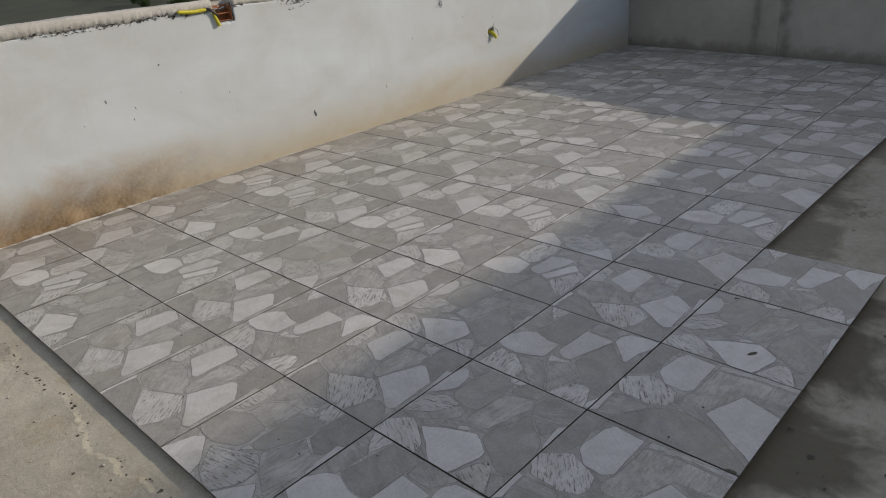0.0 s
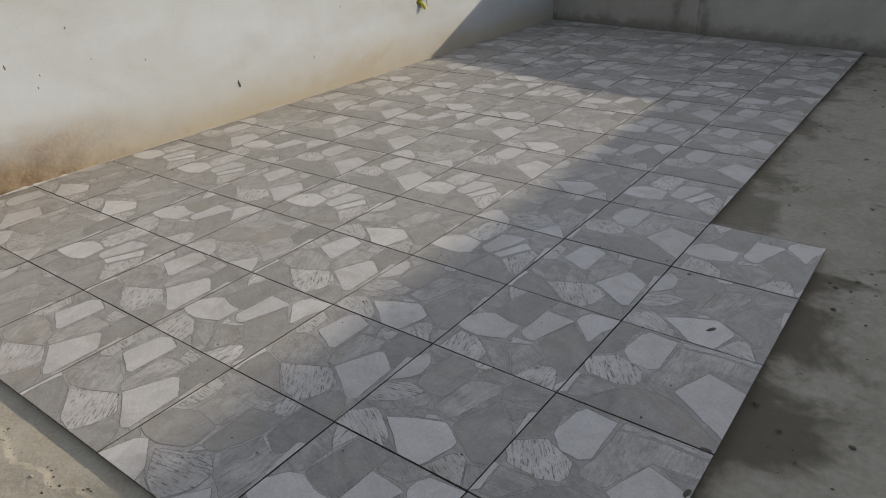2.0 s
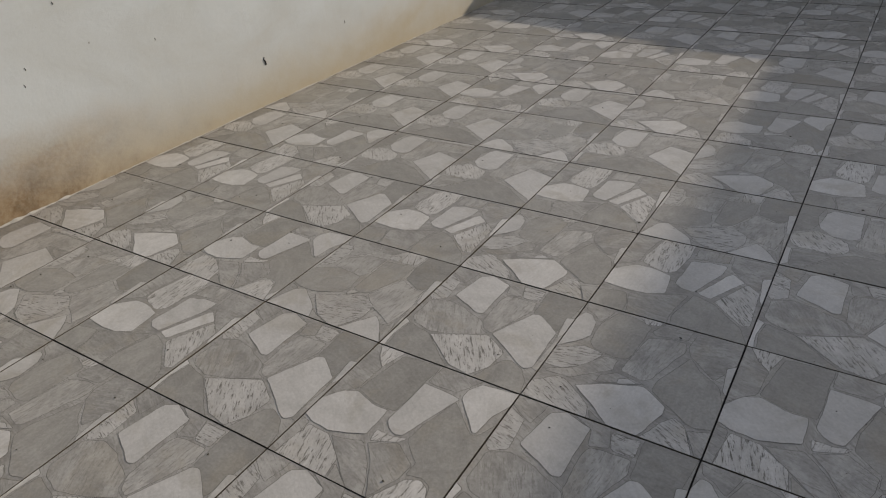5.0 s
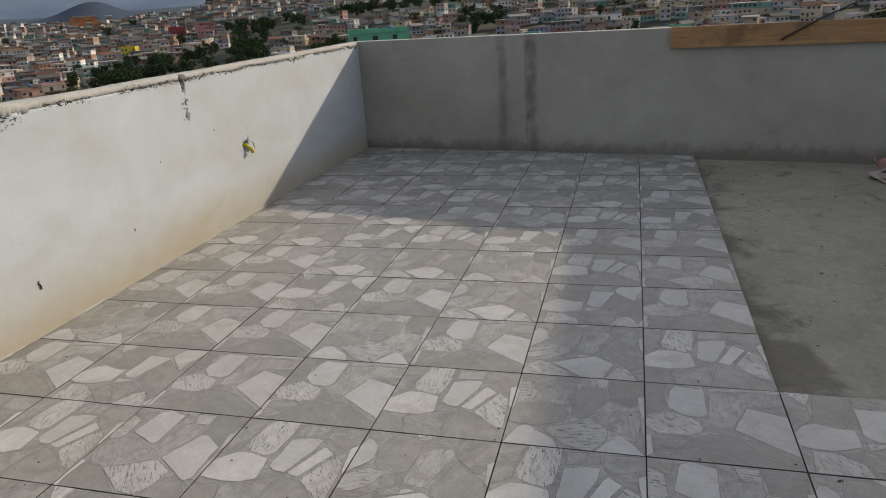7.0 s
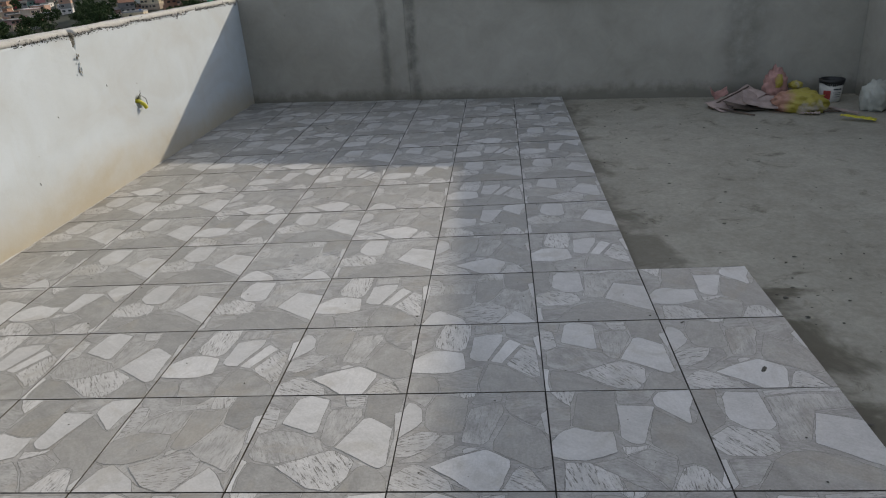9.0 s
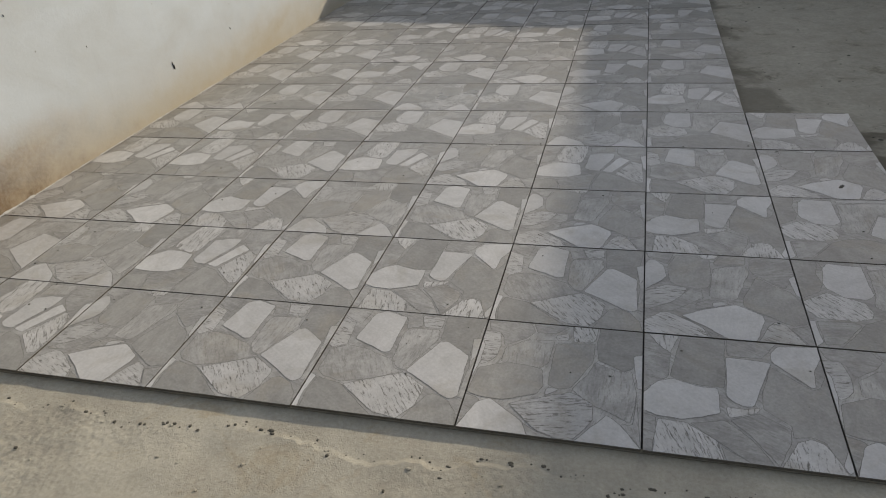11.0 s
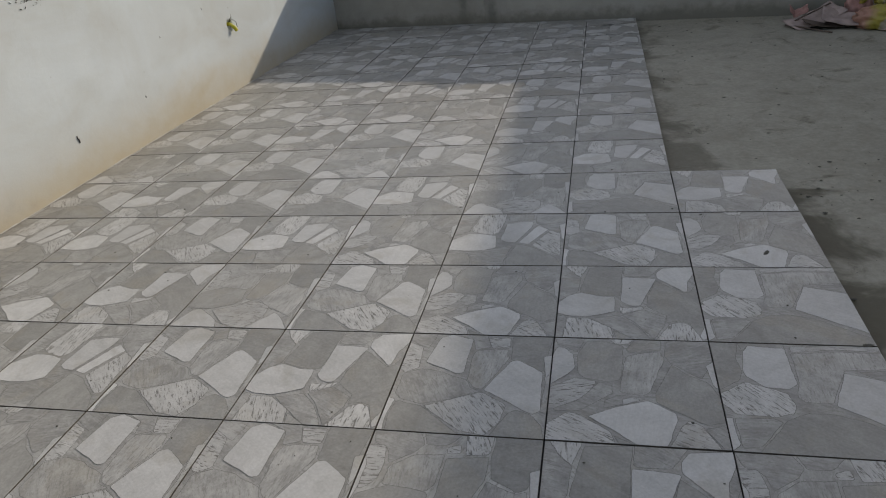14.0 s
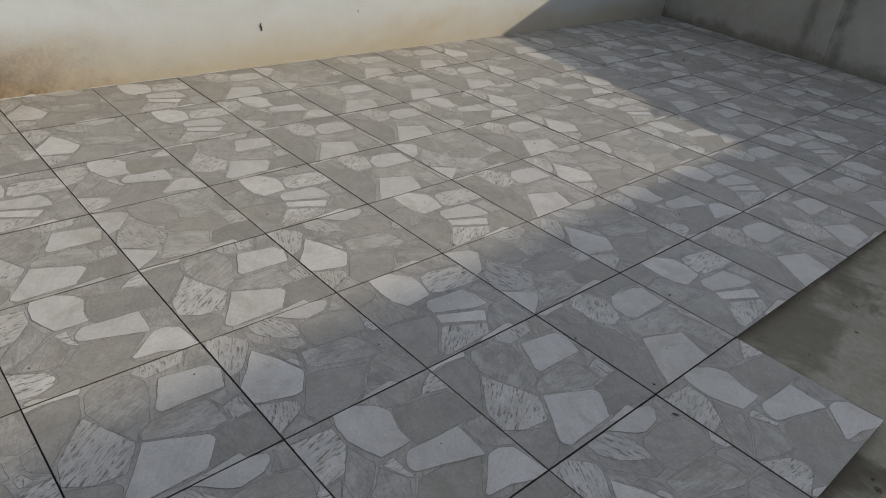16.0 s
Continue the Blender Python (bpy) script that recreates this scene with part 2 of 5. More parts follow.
def damp_edge(m):
    """Water and slurry that ran off the tile edges, soaked into the screed."""
    nt = m.node_tree
    b = nt.nodes["Principled BSDF"]
    before = b.inputs["Base Color"].links[0].from_socket
    v = world_coords(nt)
    x, y = axis(nt, v, "X"), axis(nt, v, "Y")
    n = noise_tex(nt, v, 2.6, 5, 0.6, 0.4)
    wide = calc(nt, "ADD", 0.10, calc(nt, "MULTIPLY", calc(nt, "SUBTRACT", n, 0.45), 1.1))
    off1 = calc(nt, "ADD", calc(nt, "SUBTRACT", x, 8 * T), calc(nt, "MULTIPLY", spread(nt, y, 2.3, 2.6), 5.0))
    off2 = calc(nt, "SUBTRACT", calc(nt, "SUBTRACT", x, 7 * T), 0.02)
    off2 = calc(nt, "ADD", off2, calc(nt, "MULTIPLY", spread(nt, y, 2.7, 3.6), 0.15))
    soak = []
    for off, amount in ((off1, 0.85), (off2, 0.6)):
        wet = calc(nt, "SUBTRACT", 1.0, spread(nt, calc(nt, "SUBTRACT", off, wide), -0.10, 0.10))
        soak.append(calc(nt, "MULTIPLY", wet, amount))
    c = mix(nt, calc(nt, "MAXIMUM", soak[0], soak[1]), before, (0.085, 0.076, 0.054))
    nt.links.new(c, b.inputs["Base Color"])


T = 0.5                      # tile spacing
damp_edge(SLAB)
ROUGH_SLAB = cement("rough_mortar", (0.30, 0.28, 0.232), (0.44, 0.418, 0.35), (0.33, 0.28, 0.195), 0.6, 0.55, 0.95, 0.12, 150, fine_scale=80)
MORTAR = cement("pale_mortar", (0.385, 0.38, 0.36), (0.50, 0.495, 0.475), (0.27, 0.25, 0.21), 0.4, 0.3, 0.95, 0.4, 90)
# also colours the lumps that stand in for shade in the wall's notch
BED = cement("mortar_bed_and_notch_shade", (0.17, 0.155, 0.125), (0.25, 0.23, 0.19), (0.1, 0.09, 0.07), 0.5, 0.5)


def limewash():
    """Whitewashed render, soil-splashed along its foot."""
    m, nt, b = blank("limewashed_render", 0.92, spec=0.2)
    v = world_coords(nt)
    z, y = axis(nt, v, "Z"), axis(nt, v, "Y")
    blotch = noise_tex(nt, world_coords(nt, (1, 0.8, 1.5)), 1.5, 5, 0.6, 0.6)
    mid = noise_tex(nt, v, 7, 6, 0.65)
    fine = noise_tex(nt, v, 55, 5, 0.7)
    c = ramp(nt, blotch, [(0.30, (0.465, 0.488, 0.497)), (0.48, (0.50, 0.543, 0.572)), (0.68, (0.54, 0.595, 0.642))])
    runs = noise_tex(nt, world_coords(nt, (1, 9, 0.7)), 1.4, 5, 0.65, 0.3)
    c = mix(nt, calc(nt, "MULTIPLY", spread(nt, runs, 0.55, 0.8), 0.12), c, (0.42, 0.39, 0.34))
    # soil splash: ragged band, higher and browner towards the open end of the terrace
    level = calc(nt, "ADD", z, calc(nt, "MULTIPLY", calc(nt, "SUBTRACT", mid, 0.5), -0.18))
    level = calc(nt, "ADD", level, calc(nt, "MULTIPLY", calc(nt, "SUBTRACT", blotch, 0.5), -0.5))
    tan = calc(nt, "SUBTRACT", 1.0, spread(nt, level, -0.06, 0.40))
    c = mix(nt, calc(nt, "MULTIPLY", tan, 0.8), c, (0.39, 0.325, 0.215))
    near_end = calc(nt, "SUBTRACT", 1.0, spread(nt, calc(nt, "ADD", y, calc(nt, "MULTIPLY", calc(nt, "SUBTRACT", mid, 0.5), 1.6)), 0.6, 2.2))
    brown = calc(nt, "MULTIPLY", calc(nt, "SUBTRACT", 1.0, spread(nt, level, 0.0, 0.38)), near_end)
    speck = ramp(nt, fine, [(0.34, 0.7), (0.6, 1.0)])
    c = mix(nt, calc(nt, "MULTIPLY", calc(nt, "MULTIPLY", brown, speck), 0.95), c, ramp(nt, mid, [(0.35, (0.13, 0.075, 0.035)), (0.65, (0.28, 0.185, 0.10))]))
    vor = nt.nodes.new("ShaderNodeTexVoronoi")
    vor.inputs["Scale"].default_value = 9
    nt.links.new(world_coords(nt, (1, 1, 0.8)), vor.inputs["Vector"])
    fleck = calc(nt, "MULTIPLY", calc(nt, "SUBTRACT", 1.0, spread(nt, vor.outputs["Distance"], 0.02, 0.06)), spread(nt, mid, 0.5, 0.6))
    c = mix(nt, calc(nt, "MULTIPLY", fleck, 0.7), c, (0.12, 0.11, 0.09))
    nt.links.new(c, b.inputs["Base Color"])
    bump(nt, b, calc(nt, "ADD", calc(nt, "MULTIPLY", mid, 0.7), calc(nt, "MULTIPLY", fine, 0.3)), 0.35, 0.008)
    return m


def grey_render():
    """Unpainted cement render of the back wall, with damp runs beside its column."""
    m, nt, b = blank("grey_cement_render", 0.92, spec=0.2)
    v = world_coords(nt)
    x, z = axis(nt, v, "X"), axis(nt, v, "Z")
    big = noise_tex(nt, v, 1.1, 5, 0.6, 0.5)
    mid = noise_tex(nt, v, 8, 6, 0.65)
    c = ramp(nt, calc(nt, "ADD", calc(nt, "MULTIPLY", big, 0.55), calc(nt, "MULTIPLY", noise_tex(nt, v, 3.4, 7, 0.72, 0.6), 0.45)), [(0.32, (0.262, 0.252, 0.222)), (0.66, (0.375, 0.365, 0.332))])
    wob = calc(nt, "ADD", x, calc(nt, "MULTIPLY", calc(nt, "SUBTRACT", noise_tex(nt, world_coords(nt, (1, 1, 1)), 3.5, 4, 0.6), 0.5), 0.12))
    # two damp runs beside the column, then a wide dark band further east
    for at, half, amount in ((1.635, 0.075, 0.6), (1.945, 0.08, 0.75), (5.2, 0.28, 0.45)):
        dark_band = calc(nt, "SUBTRACT", 1.0, spread(nt, calc(nt, "ABSOLUTE", calc(nt, "SUBTRACT", wob, at)), half * 0.2, half))
        c = mix(nt, calc(nt, "MULTIPLY", dark_band, calc(nt, "MULTIPLY", amount, ramp(nt, mid, [(0.32, 0.25), (0.62, 1.0)]))), c, (0.10, 0.10, 0.09))
    foot = calc(nt, "SUBTRACT", 1.0, spread(nt, calc(nt, "ADD", z, calc(nt, "MULTIPLY", calc(nt, "SUBTRACT", mid, 0.5), 0.25)), 0.0, 0.16))
    c = mix(nt, calc(nt, "MULTIPLY", foot, 0.7), c, (0.12, 0.115, 0.095))
    vor = nt.nodes.new("ShaderNodeTexVoronoi")
    vor.inputs["Scale"].default_value = 5
    nt.links.new(v, vor.inputs["Vector"])
    fleck = calc(nt, "MULTIPLY", calc(nt, "SUBTRACT", 1.0, spread(nt, vor.outputs["Distance"], 0.03, 0.10)), spread(nt, mid, 0.52, 0.62))
    c = mix(nt, calc(nt, "MULTIPLY", fleck, 0.6), c, (0.13, 0.13, 0.12))
    nt.links.new(c, b.inputs["Base Color"])
    bump(nt, b, mid, 0.3, 0.008)
    return m


LIME, GREY = limewash(), grey_render()
HOUSE_RENDER = cement("house_render", (0.30, 0.29, 0.26), (0.40, 0.39, 0.35), (0.2, 0.18, 0.15), 0.4, 0.2)


# ---- builders ----
def box_into(bm, x0, x1, y0, y1, z0, z1, bevel=0.0, m=None, mat_index=0):
    made = bmesh.ops.create_cube(bm, size=1.0)["verts"]
    for v in made:
        v.co = Vector((x0 + (v.co.x + 0.5) * (x1 - x0), y0 + (v.co.y + 0.5) * (y1 - y0), z0 + (v.co.z + 0.5) * (z1 - z0)))
    faces = list({f for v in made for f in v.link_faces})
    for f in faces:
        f.material_index = mat_index
    if bevel:
        edges = list({e for f in faces for e in f.edges})
        res = bmesh.ops.bevel(bm, geom=edges, offset=bevel, segments=2, affect="EDGES", profile=0.6)
        made = list({v for f in res["faces"] for v in f.verts} | {v for v in made if v.is_valid})
    if m is not None:
        bmesh.ops.transform(bm, matrix=m, verts=made)
    return made


def tube_into(bm, pts, radius, sides=8, rings=None):
    """A tube along points; radius may be a list."""
    pts = [Vector(p) for p in pts]
    rad = radius if isinstance(radius, (list, tuple)) else [radius] * len(pts)
    loops = []
    for k, p in enumerate(pts):
        way = (pts[min(k + 1, len(pts) - 1)] - pts[max(k - 1, 0)]).normalized()
        side = way.cross(Vector((0.13, 0.21, 0.97))).normalized()
        up = side.cross(way)
        loops.append([bm.verts.new(p + rad[k] * (math.cos(a) * side + math.sin(a) * up)) for a in (2 * math.pi * n / sides for n in range(sides))])
    for a, b in zip(loops, loops[1:]):
        for n in range(sides):
            bm.faces.new((a[n], a[(n + 1) % sides], b[(n + 1) % sides], b[n])).smooth = True
    bm.faces.new(loops[0][::-1])
    bm.faces.new(loops[-1])


def lathe_into(bm, profile, sides=28, centre=(0, 0, 0), mat_index=0):
    rings = []
    for r, z in profile:
        rings.append([bm.verts.new((centre[0] + r * math.cos(2 * math.pi * n / sides), centre[1] + r * math.sin(2 * math.pi * n / sides), centre[2] + z)) for n in range(sides)])
    for a, b in zip(rings, rings[1:]):
        for n in range(sides):
            f = bm.faces.new((a[n], a[(n + 1) % sides], b[(n + 1) % sides], b[n]))
            f.smooth, f.material_index = True, mat_index


def mesh_of(name, bm, *materials):
    me = bpy.data.meshes.new(name)
    bmesh.ops.recalc_face_normals(bm, faces=bm.faces)
    bm.to_mesh(me)
    bm.free()
    for m in materials:
        me.materials.append(m)
    return me


def part(name, bm, material, parent, label=""):
    ob = new(name, mesh_of(name, bm, *(material if isinstance(material, (list, tuple)) else (material,))))
    ob.parent = parent
    return tagged(ob, label)


def thing(name, label, category, group="", kind="", m=None):
    ob = new(name)
    ob.empty_display_size = 0.1
    if m is not None:
        ob.matrix_world = m
    return tagged(ob, label, category, group, kind)


def grid_mesh(name, nu, nv, place, materials, smooth=True):
    """A sheet of nu x nv quads; place(i, j) gives each corner."""
    verts = [place(i, j) for j in range(nv + 1) for i in range(nu + 1)]
    w = nu + 1
    faces = [(j * w + i, j * w + i + 1, (j + 1) * w + i + 1, (j + 1) * w + i) for j in range(nv) for i in range(nu)]
    me = bpy.data.meshes.new(name)
    me.from_pydata(verts, [], faces)
    for m in materials:
        me.materials.append(m)
    if smooth:
        me.shade_smooth()
    return me


def wob(x, y, z, s):
    return noise.noise(Vector((x * s, y * s, z * s)))


# ---- the terrace: slab, walls ----
SLAB_Z = -0.032              # top of the slab; tiles' tops are at 0
WALL_H = 1.16
BACK_Y, BACK_SLOPE = 7.37, -0.170   # foot of the back wall: y = BACK_Y + BACK_SLOPE * x
BACK_TURN = math.degrees(math.atan(BACK_SLOPE))

floor = tagged(new("floor", grid_mesh("floor", 110, 150, lambda i, j: (
    -0.02 + 6.4 * i / 110, -4.2 + 12.2 * j / 150,
    SLAB_Z + 0.006 * wob(i * 0.3, j * 0.3, 0.0, 0.5) - 0.003), [SLAB])), "smooth grey cement screed floor with damp dark stains", "floor", kind="structure")

bm = bmesh.new()
box_into(bm, -0.13, 6.6, -4.3, 7.2, -0.35, -0.06)
box_into(bm, -0.10, 6.5, -4.2, 6.0, -12.0, -0.35)
tagged(new("building_below", mesh_of("building_below", bm, HOUSE_RENDER)), "grey rendered building that carries the roof terrace", "building", kind="structure")


def lip_edge(x):
    """Where the trowelled lip in front of the tiles ends and the crusted mortar begins."""
    return -0.105 + 0.055 * wob(x, 0, 2.0, 2.4) + 0.03 * wob(x, 0, 6.0, 9.0) + 0.012 * wob(x, 0, 8.0, 31.0)


def front_height(x, y):
    """Rough mortar left along the open front of the tiling: a trowelled lip, then pitted crust with comb marks."""
    past = lip_edge(x) - y
    edge = min(1.0, max(0.0, past / 0.02))
    rim = 0.0015 * max(0.0, 1.0 - abs(past - 0.02) / 0.03) * max(0.0, 0.4 + 1.4 * wob(x, y, 12.0, 8.0))
    crust = min(1.0, max(0.0, 0.55 + 1.6 * wob(x, y, 4.0, 1.9)))
    rough = 0.005 * wob(x, y, 5.0, 7.0) + crust * (0.005 * abs(wob(x, y, 7.0, 24.0)) + 0.0036 * wob(x, y, 9.0, 60.0)) + 0.010 * wob(x, y, 1.0, 1.4)
    comb = 0.0
    patch = 1.3 - math.hypot((x - 0.62) / 0.2, (y + 0.38) / 0.085) + 0.8 * wob(x, y, 15.0, 7.0)
    if patch > 0.0:
        comb = 0.003 * min(1.0, patch / 0.3) * (math.sin((x * 0.85 - y * 0.5) * 310 + 4 * wob(x, y, 0, 3.0)) - 0.3)
    return SLAB_Z + 0.008 + 0.002 * wob(x, y, 3.0, 12.0) + edge * (0.005 + rough + rim + comb)


front = tagged(new("floor_front", grid_mesh("floor_front", 900, 320, lambda i, j: (
    0.0 + 4.6 * i / 900, -2.4 + 2.41 * (j / 320) ** 0.6, front_height(4.6 * i / 900, -2.4 + 2.41 * (j / 320) ** 0.6)), [ROUGH_SLAB], False)),
    "rough sandy mortar strip in front of the tiles", "floor", kind="structure")


def in_ellipse(y, z, cy, cz, ry, rz):
    return ((y - cy) / ry) ** 2 + ((z - cz) / rz) ** 2


def plaster_depth(y, z):
    d = 0.004 * wob(0, y, z, 1.3) + 0.002 * wob(3, y, z, 6.0)
    # chase below the broken notch
    w = 0.006 + 0.024 * max(0.0, (z - 1.04) / 0.10)
    if 1.04 + 0.02 * wob(0, y, 0, 40) < z and abs(y - 4.10 - 0.012 * wob(0, 0, z, 22)) < w:
        d -= 0.035
    if in_ellipse(y, z, 4.765, 0.535, 0.042, 0.04) < 1 + 0.5 * wob(0, y, z, 30):
        d -= 0.06
    if 1.915 < y < 2.05 and z > 1.035:
        d -= 0.07
    if y < 1.3 and z < 0.2:
        k = max(0.0, min(1.0, (0.2 - z) / 0.1)) * max(0.0, min(1.0, (1.3 - y) / 0.5))
        d -= k * max(0.0, 0.012 + 0.012 * wob(9, y, z, 7.0))
    return d


def ragged_edge(y):
    deep = 0.016 if wob(7, y, 0, 2.2) > 0.3 and wob(8, y, 0, 19) > 0 else 0.0
    return 1.122 + 0.013 * wob(0, y, 0, 3.5) + 0.004 * wob(4, y, 0, 30) + 0.007 * wob(4, y, 3, 55) + 0.006 * wob(4, y, 6, 118) - deep


def plaster(i, j):
    y = -4.0 + 11.40 * i / 1140
    ragged = ragged_edge(y)
    z = -0.05 + (ragged + 0.05) * min(j, 76) / 76
    if j == 77:
        return (-0.04, y, z - 0.002)
    return (plaster_depth(y, z), y, z)


wall_west = tagged(new("wall_west", grid_mesh("wall_west", 1140, 77, plaster, [LIME])), "low whitewashed parapet wall, soil-splashed at its foot", "wall", kind="structure")
bm = bmesh.new()
box_into(bm, -0.14, -0.075, -4.0, 7.5, -0.35, 1.12)
part("wall_core", bm, MORTAR, wall_west)


def cap(i, j):
    y = -4.0 + 11.45 * i / 1400
    rag = ragged_edge(y)
    rise = 0.035 * max(0.0, min(1.0, (3.2 - y) / 2.2))
    gap = max(0.0, 0.001 + 0.007 * wob(11, y, 0, 16) + 0.006 * wob(12, y, 0, 60))
    prof = ((-0.035, 1.05), (-0.035, rag + gap), (-0.001 + 0.003 * wob(13, y, 0, 40), rag + gap + 0.002), (-0.003, 1.148 + rise), (-0.014, 1.160 + rise), (-0.06, 1.163 + rise), (-0.11, 1.162 + rise), (-0.146, 1.150 + rise), (-0.15, 1.07))
    x, z = prof[j]
    a = 0.003 * wob(x * 20, y, z * 20, 7) + 0.002 * wob(x * 20 + 5, y, z * 20, 28)
    if 1.90 < y < 2.06 and j < 5:
        x = -0.08
    if abs(y - 4.10) < 0.03 and j < 5:
        x = -0.045
    k = a if 2 < j < 8 else 0
    return (x + 0.3 * k, y, z + k)


cap_ob = new("wall_cap", grid_mesh("wall_cap", 1400, 8, cap, [MORTAR]))
cap_ob.parent = wall_west
tagged(cap_ob, "rough pale mortar capping with a ragged edge")

# crumbs of broken plaster along the ragged edge
rng = random.Random(4)
bm = bmesh.new()
for n in range(260):
    y = rng.uniform(-0.5, 7.3)
    if wob(0, y, 0, 1.7) < -0.25:
        continue
    r = rng.uniform(0.002, 0.006)
    c = Vector((rng.uniform(-0.006, 0.002), y, 1.128 + rng.gauss(0, 0.013)))
    vs = bmesh.ops.create_icosphere(bm, subdivisions=1, radius=r)["verts"]
    for v in vs:
        v.co = c + Vector((v.co.x * 0.8, v.co.y * rng.uniform(0.7, 1.9), v.co.z)) * rng.uniform(0.7, 1.25)
tagged(part("plaster_crumbs", bm, MORTAR, wall_west), "crumbling bits of plaster", kind="stuff")
# near-black flakes: grit, and the cracks' shade laid on as colour
bm = bmesh.new()
for n in range(1700):
    y = rng.uniform(0.0, 7.3) if n > 70 else rng.gauss(2.60, 0.07)
    if n > 70 and wob(0, y, 5, 2.3) < -0.25:
        continue
    r = rng.uniform(0.0012, 0.0042)
    c = Vector((0.002, y, ragged_edge(y) + (rng.gauss(0.0, 0.007) if n > 70 else -abs(rng.gauss(0.0, 0.028)))))
    tilt = rng.uniform(-0.9, 0.9)
    for v in bmesh.ops.create_icosphere(bm, subdivisions=1, radius=r)["verts"]:
        k = v.co.y * rng.uniform(1.5, 2.6)
        v.co = c + Vector((v.co.x * 0.8, k, v.co.z * 0.8 + k * tilt))
tagged(part("crack_grit", bm, GAP, wall_west), "dark flakes as grit and as painted shade of cracks in the broken edge", kind="stuff")
# dark lumps put the notch's shade in as colour
bm = bmesh.new()
for n in range(7):
    c = Vector((-0.012, 4.10 + rng.gauss(0, 0.007), 1.055 + 0.012 * n))
    for v in bmesh.ops.create_icosphere(bm, subdivisions=2, radius=0.012 + 0.001 * n)["verts"]:
        v.co = c + v.co * (1 + 0.5 * wob(v.co.x, v.co.y, v.co.z + n, 60))
part("exposed_brick", bm, BED, wall_west, "dark lumps that stand in for the shade in the notch")

# back wall, in its own turned frame: x along it, y away from the terrace
BACK = pose(0, BACK_Y, 0, 0, 0, BACK_TURN)


def back_skin(i, j):
    x, z = -0.1 + 6.6 * i / 330, -0.05 + (WALL_H + 0.05) * j / 60
    return (x, 0.005 * wob(x, 8, z, 1.2) + 0.002 * wob(x, 8, z, 7), z)


wall_north = tagged(new("wall_north", grid_mesh("wall_north", 330, 60, back_skin, [GREY])), "low grey cement-rendered parapet wall with damp streaks", "wall", kind="structure")
wall_north.matrix_world = BACK
bm = bmesh.new()
box_into(bm, -0.1, 6.5, 0.012, 0.15, -0.35, WALL_H + 0.003, 0.006)
part("wall_core", bm, MORTAR, wall_north)
bm = bmesh.new()
box_into(bm, 1.67, 1.91, -0.0055, 0.02, -0.05, 1.06, 0.002)
part("column_strip", bm, GREY, wall_north)
# parapet along the east side
bm = bmesh.new()
foot = [(6.20, 6.30), (6.46, -4.2), (6.62, -4.2), (6.36, 6.30)]
low = [bm.verts.new((x, y, -0.35)) for x, y in foot]
top = [bm.verts.new((x, y, WALL_H)) for x, y in foot]
for n in range(4):
    bm.faces.new((low[n], low[(n + 1) % 4], top[(n + 1) % 4], top[n]))
bm.faces.new(top)
wall_east = tagged(new("wall_east", mesh_of("wall_east", bm, GREY)), "plain grey rendered parapet wall", "wall", kind="structure")

bm = bmesh.new()
box_into(bm, -0.14, 6.5, -4.35, -4.2, -0.35, WALL_H)
tagged(new("wall_south", mesh_of("wall_south", bm, LIME)), "plain whitewashed parapet wall", "wall", kind="structure")

# mortar bed under the tiles
bm = bmesh.new()
bed_pts = [(0.0, 0.012), (8 * T - 0.012, 0.012), (8 * T - 0.012, 5 * T - 0.012), (7 * T - 0.012, 5 * T - 0.012), (7 * T - 0.012, BACK_Y + BACK_SLOPE * 7 * T), (0.0, BACK_Y)]
lo = [bm.verts.new((x, y, SLAB_Z - 0.01)) for x, y in bed_pts]
hi = [bm.verts.new((x, y, -0.0085)) for x, y in bed_pts]
for n in range(6):
    bm.faces.new((lo[n], lo[(n + 1) % 6], hi[(n + 1) % 6], hi[n]))
bm.faces.new(hi).material_index = 1
part("mortar_bed", bm, (BED, GAP), floor)

# pale mortar smeared along the foot of the west wall
def fillet(i, j):
    y = 0.0 + 7.3 * i / 500
    w = max(0.001, 0.004 + 0.006 * wob(1, y, 0, 5) + 0.005 * wob(2, y, 0, 25)) * (2.6 if y < 1.2 else 1.0)
    return (0.001 + (w if j == 0 else 0.0), y, 0.002 + (0.0 if j == 0 else w * 0.7))


fil = new("mortar_fillet", grid_mesh("mortar_fillet", 500, 1, fillet, [MORTAR]))
fil.parent = floor


# ---- things on and in the walls ----
YELLOW_PVC = simple("yellow_corrugated_plastic", (0.55, 0.50, 0.03), 0.45, vary=0.12, scale=30)
BOX_PVC = simple("dusty_orange_plastic", (0.30, 0.11, 0.045), 0.6, vary=0.35, scale=40)
DARK_WIRE = simple("black_wire", (0.02, 0.02, 0.02), 0.5, scale=30)


def plank_wood():
    m, nt, b = blank("weathered_formwork_board", 0.75)
    v = coords(nt, (1.2, 14, 14))
    grain = noise_tex(nt, v, 2.2, 7, 0.65, 0.8)
    blot = noise_tex(nt, coords(nt), 3.0, 5, 0.6)
    c = ramp(nt, grain, [(0.3, (0.22, 0.115, 0.05)), (0.6, (0.38, 0.215, 0.10)), (0.8, (0.46, 0.28, 0.14))])
    c = mix(nt, calc(nt, "MULTIPLY", spread(nt, blot, 0.5, 0.68), 0.65), c, (0.13, 0.07, 0.035))
    nt.links.new(c, b.inputs["Base Color"])
    bump(nt, b, grain, 0.35, 0.004)
    return m


WOOD = plank_wood()


